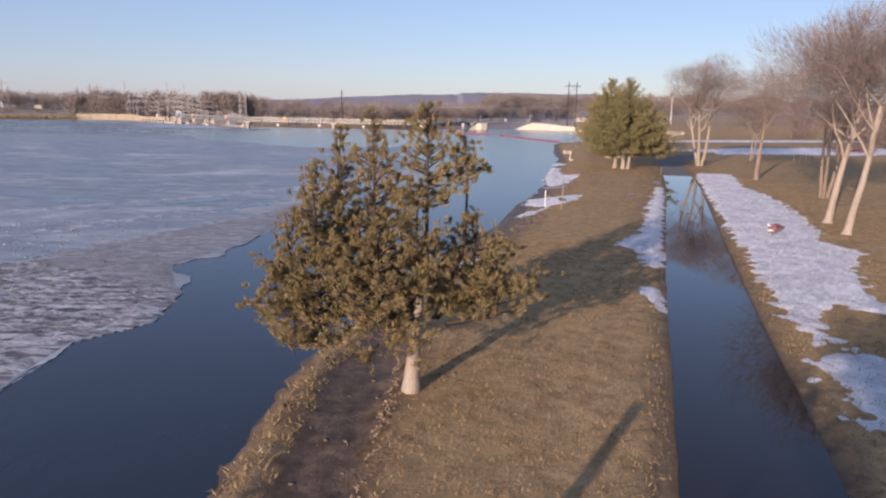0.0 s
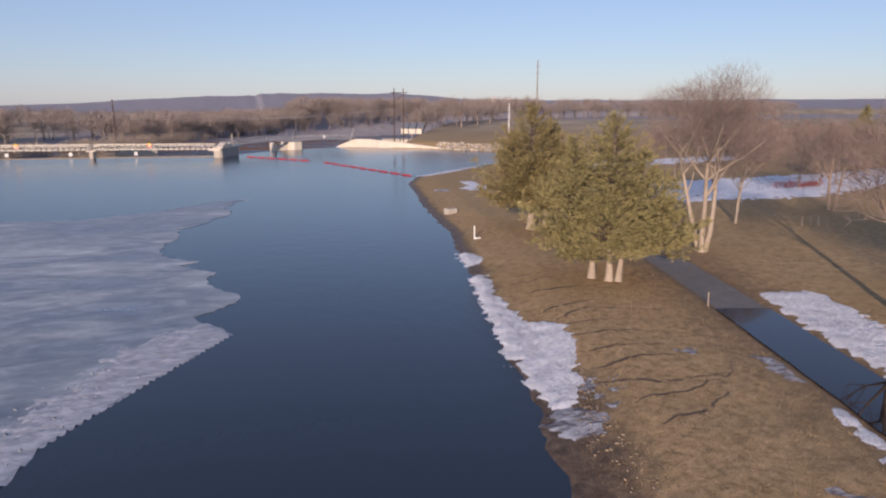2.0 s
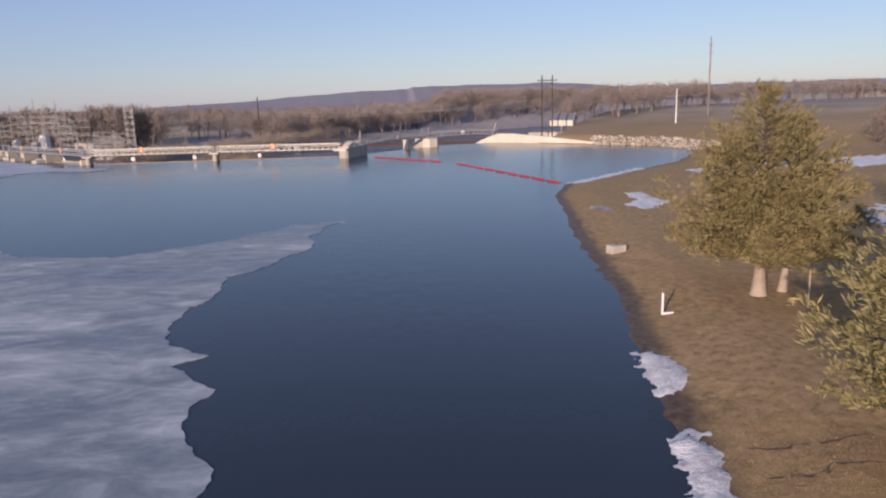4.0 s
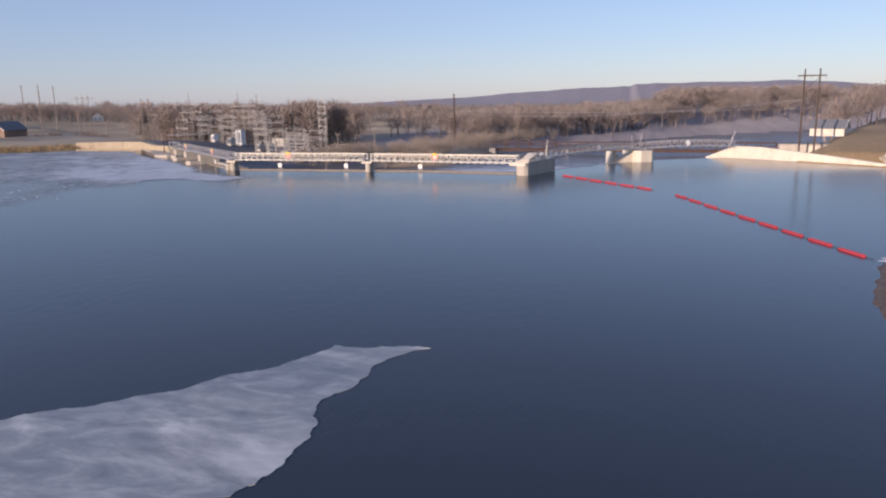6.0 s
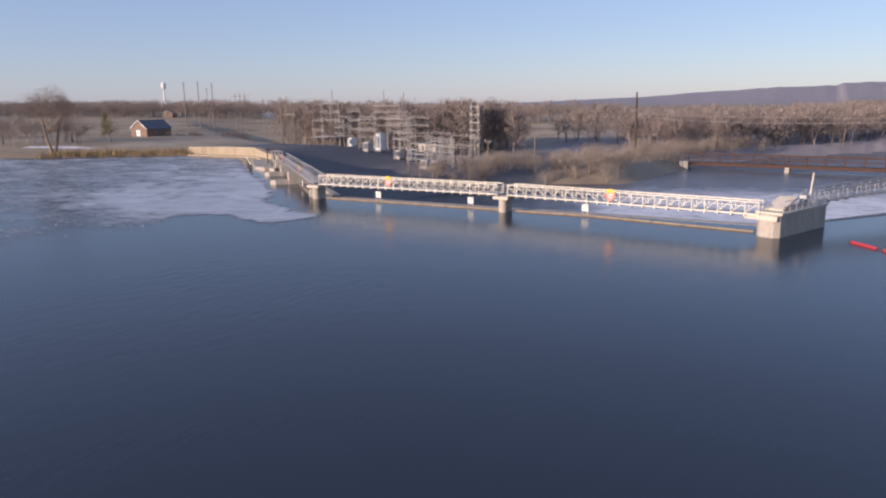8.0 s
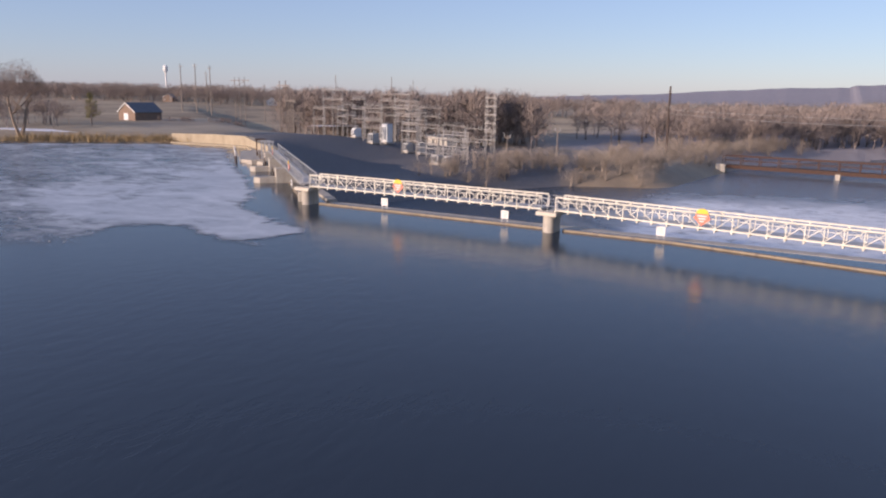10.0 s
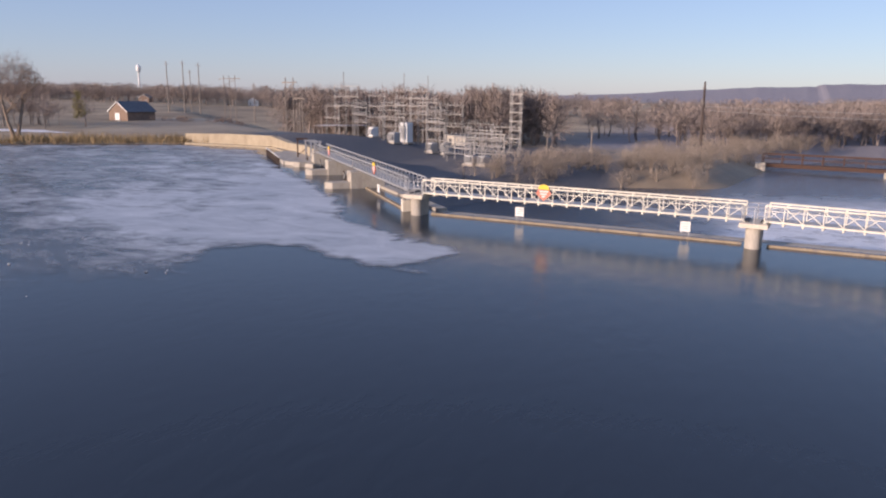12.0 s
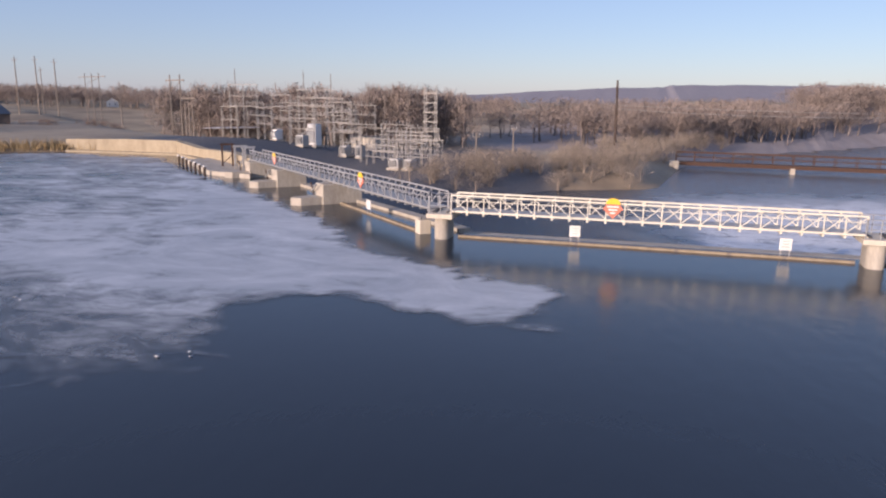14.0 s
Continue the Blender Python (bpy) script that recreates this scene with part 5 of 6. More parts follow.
# ---- footbridge ----
def span_bridge(name, a, b, z, mat, n, label, height=1.2, width=1.7, bar=0.055, chord=0.115, arch=0.0, deckmat=None):
    d = b - a
    length = d.length
    ob = thing(name, a.x, a.y, 0, math.degrees(math.atan2(d.y, d.x)), label, "footbridge", "footbridge spans")
    step = length / n

    def rise(x):
        t = x / length
        return z + arch * 4 * t * (1 - t)

    flat = arch == 0
    pieces = n if not flat else 1
    for s in (-1, 1):
        y = s * width / 2
        for nm, dz, th in (("top_chord", height, chord), ("bottom_chord", 0.0, chord * 1.1), ("handrail", height * 0.68, 0.05)):
            g = Geo()
            for k in range(pieces):
                x0, x1 = length * k / pieces, length * (k + 1) / pieces
                g.beam((x0, y, rise(x0) + dz), (x1, y, rise(x1) + dz), th, th)
            part(nm, g, mat, ob)
        post = Geo().box((0, 0, height / 2), (bar * 1.25, bar * 1.25, height)).mesh("post", mat)
        up = Geo().beam((0, 0, 0.05), (step, 0, height - 0.05), bar, bar).mesh("diagonal", mat)
        down = Geo().beam((0, 0, height - 0.05), (step, 0, 0.05), bar, bar).mesh("diagonal", mat)
        for k in range(n + 1):
            part("post", post, parent=ob, m=pose(step * k, y, rise(step * k)))
        for k in range(n):
            part("diagonal", down if (k < n // 2) == (s < 0) else up, parent=ob, m=pose(step * k, y, rise(step * (k + 0.5)) if not flat else z))
    g = Geo()
    for k in range(pieces):
        x0, x1 = length * k / pieces, length * (k + 1) / pieces
        g.beam((x0, 0, rise(x0) + 0.02), (x1, 0, rise(x1) + 0.02), width - 0.16, 0.1)
    part("deck", g, deckmat or M_GREY_STEEL, ob)
    beam_me = Geo().box((0, 0, -0.16), (0.14, width + 0.2, 0.16)).mesh("floor_beam", mat)
    for k in range(n + 1):
        part("floor_beam", beam_me, parent=ob, m=pose(step * k, 0, rise(step * k)))
    return ob


def bridge_pier(p, rz, label, round_r=0.72, depth=2.6):
    ob = thing("bridge_pier", p.x, p.y, 0, rz, label, "bridge pier", "footbridge piers")
    pts = [(math.cos(a) * round_r * 0.8, math.sin(a) * round_r * 0.8 + (depth / 2 - round_r) * (1 if math.sin(a) > 0 else -1)) for a in (k * math.tau / 20 + 0.01 for k in range(20))]
    part("shaft", Geo().prism(pts, -9, 1.62), M_CONCRETE, ob)
    part("cap", Geo().box((0, 0, 1.8), (2.0, depth + 0.5, 0.36), None, 0.05), M_PALE_CONCRETE, ob)
    for sx in (-0.55, 0.55):
        part("bearing", Geo().box((sx, 0, 2.02), (0.3, 1.9, 0.12)), M_DARK_STEEL, ob)
    rail = Geo().tube((0, 0, 0), (0, 0, 1.25), 0.035, 0.035, 6).mesh("rail_post", M_GREY_STEEL)
    for sx in (-0.85, 0.0, 0.85):
        for sy in (-1.2, 1.2):
            part("rail_post", rail, parent=ob, m=pose(sx, sy, 1.98))
    for sy in (-1.2, 1.2):
        for z in (2.55, 3.2):
            part("guard_rail", Geo().tube((-0.85, sy, z), (0.85, sy, z), 0.03, 0.03, 6), M_GREY_STEEL, ob)
    return ob


u1 = (B - A).normalized()
u2 = (C - B).normalized()
u0 = (D - A).normalized()
span_bridge("footbridge_span", A + u1 * 0.75, B - u1 * 0.75, DECK, M_CREAM, 22, "cream-painted steel truss footbridge span over the weir")
span_bridge("footbridge_span", B + u2 * 0.75, C - u2 * 0.75, DECK, M_CREAM, 22, "cream-painted steel truss footbridge span over the weir")
W1, W2 = A + u0 * 23.5, A + u0 * 48.5
span_bridge("footbridge_span", A + u0 * 0.9, W1, DECK, M_GREY_STEEL, 18, "grey steel truss footbridge span along the old dam")
span_bridge("footbridge_span", W1 + u0 * 0.3, W2, DECK, M_GREY_STEEL, 18, "grey steel truss footbridge span along the old dam")
bridge_pier(A, 0, "rounded concrete bridge pier with a wide cap standing in the lake")
bridge_pier(B, -3, "rounded concrete bridge pier with a wide cap standing in the lake")

for k, (s, size, top) in enumerate(((20.5, 4.2, 2.0), (35.5, 3.6, 2.0), (47.0, 3.4, 2.0))):
    c = A + u0 * s
    ob = thing("dam_buttress", c.x, c.y, 0, math.degrees(math.atan2(u0.y, u0.x)), "tan concrete dam buttress with a lower upstream nose", "buttress", "dam buttresses")
    part("block", Geo().box((0, 0, -3.5), (2.0, size, 2 * top + 7), None, 0.08), M_CONCRETE, ob)
    part("nose", Geo().prism([(-0.8, 1.5), (1.0, 1.5), (1.0, size / 2 + 2.2), (0.1, size / 2 + 3.0), (-0.8, size / 2 + 2.2)], -2, 0.75, 0.05), M_CONCRETE, ob)
    part("gate_stem", Geo().tube((1.4, 2.0, 0), (1.4, 2.4, 2.0), 0.07, 0.07, 6), M_RUST, ob)
    part("gate_arm", Geo().beam((1.3, 2.4, 1.0), (-0.6, 2.6, 2.0), 0.14, 0.14), M_GREY_STEEL, ob)
ob = thing("boom_anchor", -69.9, 247.2, 0, 40, "square pale concrete boom anchor block in the lake", "anchor block")
part("block", Geo().box((0, 0, -0.4), (0.95, 0.95, 3.0), None, 0.05), M_PALE_CONCRETE, ob)
part("cleat", Geo().tube((-0.15, 0, 1.1), (-0.15, 0, 1.28), 0.06, 0.06, 6), M_DARK_STEEL, ob)

# long gate pier at the end of the footbridge
ob = thing("gate_pier", -7.2, 245.4, 0, math.degrees(math.atan2(P.y - C.y, P.x - C.x)), "long grey concrete gate pier with railing and equipment", "gate pier")
part("body", Geo().prism([(-5.4, -0.7), (-4.9, -1.15), (4.9, -1.25), (5.3, 0), (4.9, 1.25), (-4.9, 1.15), (-5.4, 0.7)], -9, 2.25, 0.0), M_CONCRETE, ob)
part("coping", Geo().box((0, 0, 2.34), (10.2, 2.7, 0.22), None, 0.04), M_PALE_CONCRETE, ob)
part("nose_cap", Geo().box((-4.7, 0.6, 1.9), (1.7, 3.3, 0.5), None, 0.05), M_PALE_CONCRETE, ob)
part("tilted_cover", Geo().box((0, 0, 0), (3.2, 1.8, 0.18), Matrix.Rotation(radians(-18), 3, "Y"), 0.03).box((0.6, 0, -0.5), (1.8, 1.5, 0.6)), M_PALE_CONCRETE, ob, "sloping pale cover", m=pose(-2.4, 0.1, 3.05))
part("control_box", Geo().box((1.6, -0.4, 3.0), (0.9, 0.7, 1.1), None, 0.03), M_GREY_STEEL, ob)
part("hoist_arm", Geo().tube((3.6, 0, 2.4), (4.6, 0.2, 5.6), 0.11, 0.08, 8), M_PALE_CONCRETE, ob, "leaning pale hoist arm")
post_me = Geo().tube((0, 0, 0), (0, 0, 1.1), 0.035, 0.035, 6).mesh("rail_post", M_GREY_STEEL)
for k in range(8):
    for s in (-1.2, 1.2):
        part("rail_post", post_me, parent=ob, m=pose(-4.6 + 1.32 * k, s, 2.45))
for s in (-1.2, 1.2):
    for z in (3.0, 3.53):
        part("guard_rail", Geo().tube((-4.6, s, z), (4.7, s, z), 0.032, 0.032, 6), M_GREY_STEEL, ob)

span_bridge("footbridge_span", P, Q, 2.45, M_GREY_STEEL, 18, "arched grey steel footbridge span over the gates", 1.2, 1.6, 0.06, 0.12, 0.5)
span_bridge("footbridge_span", Q, R, 2.45, M_GREY_STEEL, 14, "arched grey steel footbridge span over the gates", 1.2, 1.6, 0.06, 0.12, 0.4)
ob = thing("river_pier", 10.9, 272.4, 0, 30, "pale tan concrete pier with sloping shoulders in the gates", "pier")
part("body", Geo().prism([(-2.1, -2.6), (-1.3, -3.3), (1.3, -3.3), (2.1, -2.6), (2.1, 3.2), (-2.1, 3.2)], -9, 2.3, 0.06), M_PALE_CONCRETE, ob)
part("shoulder", Geo().add([(-2, -1, -1), (-6.2, -1, -1), (-6.2, -1, 0.3), (-2, -1, 1.7), (-2, 1.5, -1), (-6.2, 1.5, -1), (-6.2, 1.5, 0.3), (-2, 1.5, 1.7)],
                           [(0, 1, 2, 3), (7, 6, 5, 4), (0, 4, 5, 1), (1, 5, 6, 2), (2, 6, 7, 3), (3, 7, 4, 0)]), M_PALE_CONCRETE, ob)
part("side_post", Geo().box((-6.3, 0.2, 0.4), (0.8, 2.6, 3.6), None, 0.04), M_PALE_CONCRETE, ob)
for x, y, lx in ((-0.9, 0.5, -0.6), (0.6, 1.2, 0.8)):
    part("hoist_arm", Geo().tube((x, y, 2.2), (x + lx, y, 5.2), 0.08, 0.06, 8), M_GREY_STEEL, ob)
part("hoist_post", Geo().tube((1.5, 0.6, 2.2), (1.5, 0.6, 5.8), 0.07, 0.07, 8), M_DARK_STEEL, ob)
ob = thing("hoist_arm", 29.6, 282.2, 1.6, 0, "leaning grey steel hoist arm at the bridge end", "hoist arm")
part("arm", Geo().tube((0, 0, 0), (1.4, 0.2, 4.0), 0.11, 0.08, 8), M_GREY_STEEL, ob)
part("foot_plate", Geo().box((0, 0, 0.05), (0.6, 0.6, 0.1), None, 0.02), M_DARK_STEEL, ob)


def bridge_sign(x, y, z, rz, kind, label):
    ob = thing("warning_sign", x, y, z, rz, label, "sign", "bridge warning signs")
    r = 0.62
    if kind == "red":
        board = part("board", Geo().add([(px * r, dy, pz * r) for dy in (-0.02, 0.02) for px, pz in ((-1.1, 0.1), (0, -0.95), (1.1, 0.1), (0.7, 0.75), (-0.7, 0.75))],
                                [(0, 1, 2, 3, 4), (9, 8, 7, 6, 5)] + [(k, (k + 1) % 5, 5 + (k + 1) % 5, 5 + k) for k in range(5)]), M_ORANGE, ob, "orange-red board")
        half = [(math.cos(a) * 0.5, math.sin(a) * 0.42 + 0.42) for a in (k * math.pi / 8 for k in range(9))]
        part("lamp_shield", Geo().add([(px, dy, pz) for dy in (-0.05, 0.01) for px, pz in half], [tuple(range(9)), tuple(range(17, 8, -1))] + [(k, (k + 1) % 9, 9 + (k + 1) % 9, 9 + k) for k in range(9)]), M_YELLOW, ob, "yellow half-round shield")
        for k, w in enumerate((0.8, 0.6, 0.34)):
            part("lettering_bar", Geo().box((0, -0.03, 0.24 - 0.22 * k), (w, 0.02, 0.1)), M_WHITE, board)
    else:
        board = part("board", Geo().box((0, 0, 0), (0.8, 0.05, 0.8), Matrix.Rotation(radians(45), 3, "Y")), M_WHITE, ob)
        part("lettering_bar", Geo().box((0, -0.035, 0), (0.5, 0.02, 0.1)), M_SIGN_GREY, board)


def along_span(a, b, t, off):
    d = (b - a)
    n = Vector((d.y, -d.x, 0)).normalized()
    p = a + d * t + n * off
    return p.x, p.y, math.degrees(math.atan2(d.y, d.x))


for a, b, t in ((A, B, 0.43), (B, C, 0.465)):
    x, y, rz = along_span(a, b, t, 0.98)
    bridge_sign(x, y, DECK + 0.75, rz, "red", "orange-red warning board with a yellow shield on the railing")
for t in (0.27, 0.78):
    x, y, rz = along_span(A, W2, t, -0.98)
    bridge_sign(x, y, DECK + 0.75, rz + 180, "red", "orange-red warning board with a yellow shield on the railing")
for a, b, t in ((P, Q, 0.5), (Q, R, 0.5)):
    x, y, rz = along_span(a, b, t, 0.92)
    bridge_sign(x, y, 3.55, rz, "white", "white diamond board on the footbridge railing")


# ---- log boom, buoys ----
def log_boom(pts, label):
    ob = thing("log_boom", pts[0][0], pts[0][1], 0, 0, label, "boom", "log booms")
    o = Vector((*pts[0], 0))
    step_pts = resample(pts, 3.0)
    for a, b in zip(step_pts[:-1], step_pts[1:]):
        a, b = Vector((*a, 0.05)) - o, Vector((*b, 0.05)) - o
        d = (b - a).normalized() * 0.05
        part("float_segment", Geo().beam(a + d, b - d, 0.32, 0.24), M_TIMBER, ob)
        part("steel_strap", Geo().beam(b - d * 3, b + d * 3, 0.35, 0.27), M_POLE, ob)


log_boom([(-82.1, 259.4), (-70.6, 247.9)], "floating timber log boom along the old dam")
log_boom([(-66.9, 246.5), (-58, 246.5), (-44, 246.3), (-39.9, 246.2)], "floating timber log boom in front of the weir")
log_boom([(-38.0, 246.1), (-28, 246.0), (-10.6, 243.0)], "floating timber log boom in front of the weir")
for x, y, rz in ((-77.0, 253.7, -42), (-58.1, 246.5, 4), (-44.0, 246.3, 0), (-29.0, 246.0, -3)):
    ob = thing("boom_sign", x, y, 0.2, rz, "white square warning board standing on the log boom", "sign", "signs on the boom")
    board = part("board", Geo().box((0, 0, 0.78), (0.78, 0.04, 0.82), None, 0.01), M_WHITE, ob)
    for sx in (-0.28, 0.28):
        part("leg", Geo().box((sx, 0.05, 0.35), (0.06, 0.06, 0.7)), M_GREY_STEEL, ob)
    for k in range(3):
        part("lettering_bar", Geo().box((0, -0.025, 1.0 - 0.2 * k), (0.5, 0.01, 0.05)), M_SIGN_GREY, board)

buoy_rows = []
for a, b, n in ((Vector((-2.2, 241.2)), Vector((12.3, 222.5)), 6), (Vector((14.9, 217.6)), Vector((27.4, 179.4)), 9)):
    for k in range(n):
        buoy_rows.append((a.lerp(b, (k + 0.5) / n), math.degrees(math.atan2(b.y - a.y, b.x - a.x)), (b - a).length / n))
first = None
for p, rz, pitch in buoy_rows:
    if first is None:
        first = thing("boom_float", p.x, p.y, 0.05, rz, "long red plastic boom float on the water", "buoy", "red boom floats")
        g = Geo().tube((-1.4, 0, 0), (1.4, 0, 0), 0.18, 0.18, 12, False)
        for s in (-1, 1):
            g.tube((s * 1.4, 0, 0), (s * 1.6, 0, 0), 0.18, 0.1, 12)
        part("shell", g, M_RED, first, smooth=False)
        part("cable", Geo().tube((1.55, 0, 0.02), (2.6, 0, 0.02), 0.03, 0.03, 5), M_DARK_STEEL, first)
        part("hinge", Geo().box((-1.66, 0, 0), (0.2, 0.16, 0.16)), M_DARK_STEEL, first)
    else:
        copy_thing(first, pose(p.x, p.y, 0.05 + 0.01 * (len(buoy_rows) % 3), 0, 0, rz + 3 * math.sin(p.x * 9)))


# ---- rusty river bridge ----
def rusty_bridge(a, b, z):
    d = b - a
    n = 24
    ob = thing("river_bridge", a.x, a.y, 0, math.degrees(math.atan2(d.y, d.x)), "long rust-brown steel bridge low over the river", "bridge")
    L = d.length
    st = L / n
    for s in (-1.6, 1.6):
        for nm, dz, th in (("top_rail", 2.6, 0.3), ("middle_rail", 1.3, 0.16), ("girder", -0.5, 1.0)):
            part(nm, Geo().box((L / 2, s, z + dz), (L, 0.25, th)), M_RUST, ob)
        me = Geo().box((0, 0, 1.0), (0.22, 0.22, 3.0)).mesh("post", M_RUST)
        for k in range(n + 1):
            part("post", me, parent=ob, m=pose(st * k, s, z))
    part("deck", Geo().box((L / 2, 0, z - 0.1), (L, 3.0, 0.2)), M_RUST, ob)
    for k in range(0, n + 1, 6):
        part("pier", Geo().box((st * k, 0, z - 3.5), (1.2, 3.6, 5.6), None, 0.05), M_CONCRETE, ob)


rusty_bridge(Vector((-44, 408, 0)), Vector((76, 396, 0)), -6.3)
ob = thing("bridge_abutment", -44.5, 406.5, -7.0, 0, "pale concrete bridge abutment on the river bank", "abutment")
part("block", Geo().box((0, 0, -0.3), (2.6, 2.6, 2.4), None, 0.06), M_PALE_CONCRETE, ob)


# ---- substation ----
def gz(x, y):
    return float(ground_height(np.array(float(x)), np.array(float(y))))


INSUL = Geo().tube((0, 0, 0), (0, 0, 0.9), 0.055, 0.045, 6).tube((0, 0, 0.25), (0, 0, 0.3), 0.12, 0.12, 6).tube((0, 0, 0.55), (0, 0, 0.6), 0.12, 0.12, 6).mesh("insulator", M_GREY_STEEL)


def gantry(x, y, w, h, levels, rz, legs=2, mat=None):
    ob = thing("switchgear_gantry", x, y, gz(x, y), rz, "grey steel substation gantry carrying insulators", "gantry", "substation gantries")
    mat = mat or M_YARD
    for k in range(legs):
        px = -w / 2 + w * k / (legs - 1)
        for s in (-0.25, 0.25):
            part("leg", Geo().beam((px + s, 0, 0), (px + s * 0.5, 0, h), 0.11, 0.11), mat, ob)
        g = Geo()
        for j in range(int(h / 1.6)):
            g.beam((px - 0.22, 0, j * 1.6), (px + 0.22, 0, j * 1.6 + 1.3), 0.05, 0.05)
        part("lacing", g, mat, ob)
    for lv in levels:
        cb = part("crossbeam", Geo().box((0, 0, lv * h), (w + 1.0, 0.2, 0.18)), mat, ob)
        n = max(3, int(w / 1.3))
        for k in range(n):
            part("insulator", INSUL, parent=cb, m=pose(-w / 2 + w * (k + 0.5) / n, 0, lv * h + 0.14))


def spot(px, y):
    """A place in the yard, by bearing and row."""
    return -53.9 + (y - 194.9) * math.tan(radians(-15.36) + math.atan((px - 784) / 1254))


yard = [(435, 372, 12, 15.0, (0.62, 0.8, 1.0)), (560, 385, 13, 15.5, (0.55, 0.72, 0.86, 1.0)), (500, 365, 9, 12.0, (0.5, 0.75, 1.0)), (600, 372, 9, 13.0, (0.4, 0.6, 0.8, 1.0)),
        (640, 380, 10, 13.0, (0.6, 0.8, 1.0)), (535, 360, 8, 10.5, (0.45, 0.7, 1.0)), (700, 372, 12, 9.0, (0.4, 0.7, 1.0)), (710, 362, 12, 7.5, (0.35, 0.65, 1.0)),
        (690, 354, 11, 6.0, (0.5, 1.0)), (730, 350, 9, 7.5, (0.35, 0.6, 0.85, 1.0)), (455, 392, 10, 12.0, (0.7, 1.0)), (410, 365, 6, 8.5, (0.6, 1.0)), (620, 358, 7, 9.0, (0.5, 0.8, 1.0)), (745, 378, 10, 8.0, (0.5, 1.0)),
        (470, 358, 7, 8.0, (0.5, 0.75, 1.0)), (580, 392, 12, 14.0, (0.5, 0.65, 0.82, 1.0)), (520, 378, 10, 11.0, (0.55, 0.8, 1.0)), (660, 366, 9, 8.0, (0.4, 0.7, 1.0)),
        (672, 348, 10, 5.0, (0.45, 0.75, 1.0)), (720, 356, 8, 5.5, (0.5, 1.0)), (610, 384, 9, 12.0, (0.45, 0.7, 0.9)), (755, 362, 8, 6.0, (0.4, 0.7, 1.0))]
for k, (px, y, w, h, lv) in enumerate(yard):
    gantry(spot(px, y), y, w, h, lv, (-22, -14, -30, -18)[k % 4], 3 if w > 10 else 2)

tx, ty = -111.0, 388.0
ob = thing("lattice_tower", tx, ty, gz(tx, ty), -15, "tall pale twin-leg steel substation tower with rungs", "tower")
for s in (-1.7, 1.7):
    for e in (-0.3, 0.3):
        part("leg", Geo().beam((s + e, 0, 0), (s + e, 0, 18.5), 0.2, 0.2), M_YARD, ob)
for k in range(6):
    part("rung", Geo().box((0, 0, 4.0 + 2.6 * k), (4.6, 0.3, 0.3)), M_YARD, ob)
    part("brace", Geo().beam((-1.7, 0, 1.6 + 2.6 * k), (1.7, 0, 4.0 + 2.6 * k), 0.1, 0.1), M_YARD, ob)


def transformer(x, y, w, h, mat, rz=-15):
    ob = thing("power_transformer", x, y, gz(x, y), rz, "pale painted power transformer with cooling fins and bushings", "transformer", "substation transformers")
    part("plinth", Geo().box((0, 0, 0.2), (w + 0.8, 3.4, 0.5), None, 0.04), M_CONCRETE, ob)
    tank = part("tank", Geo().box((0, 0, 0.4 + h / 2), (w, 2.4, h), None, 0.08), mat, ob)
    fin = Geo().box((0, 0, 0), (0.12, 0.7, h * 0.7)).mesh("fin", mat)
    for k in range(int(w / 0.4)):
        part("fin", fin, parent=tank, m=pose(-w / 2 + 0.3 + 0.4 * k, -1.5, 0.5 + h * 0.48))
    for k in range(3):
        part("bushing", INSUL, parent=tank, m=pose(-w / 3 + w / 3 * k, 0, 0.4 + h))


transformer(spot(557, 370), 370, 2.8, 5.6, M_WHITE)
transformer(spot(492, 368), 368, 1.6, 2.6, M_WHITE)
transformer(spot(520, 357), 362, 2.2, 2.6, M_GREY_STEEL)
transformer(spot(600, 360), 364, 2.0, 2.4, M_GREY_STEEL)
transformer(spot(632, 364), 366, 1.4, 3.0, M_GREY_STEEL)
transformer(spot(700, 346), 346, 2.4, 2.0, M_GREY_STEEL)
transformer(spot(725, 346), 346, 2.0, 2.0, M_GREY_STEEL)
hx, hy = spot(650, 400), 400
ob = thing("control_building", hx, hy, gz(hx, hy), -15, "low tan control building in the substation", "building")
part("wall", Geo().box((0, 0, 1.6), (9, 5, 3.4), None, 0.04), M_PALE_CONCRETE, ob)
part("roof", Geo().box((0, 0, 3.4), (9.6, 5.6, 0.3), None, 0.03), M_ROOF, ob)
part("door", Geo().box((-2, -2.55, 1.2), (1.1, 0.1, 2.1)), M_DARK_STEEL, ob)


# ---- poles ----
def pole(x, y, h, mat, label, arms=((0.93, 2.4),), lean=0.0, r=0.17, group="utility poles", base=None):
    ob = thing("utility_pole", x, y, (gz(x, y) if base is None else base) - 0.2, 0, label, "utility pole", group)
    part("shaft", Geo().tube((0, 0, 0), (lean, 0, h), r * 1.3, r * 0.8, 8), mat, ob)
    for t, w in arms:
        arm = part("crossarm", Geo().box((lean * t, 0, h * t), (w, 0.14, 0.16)), mat, ob)
        for s in (-0.45, 0.45):
            part("insulator", INSUL, parent=arm, m=pose(lean * t + s * w, 0, h * t + 0.08))


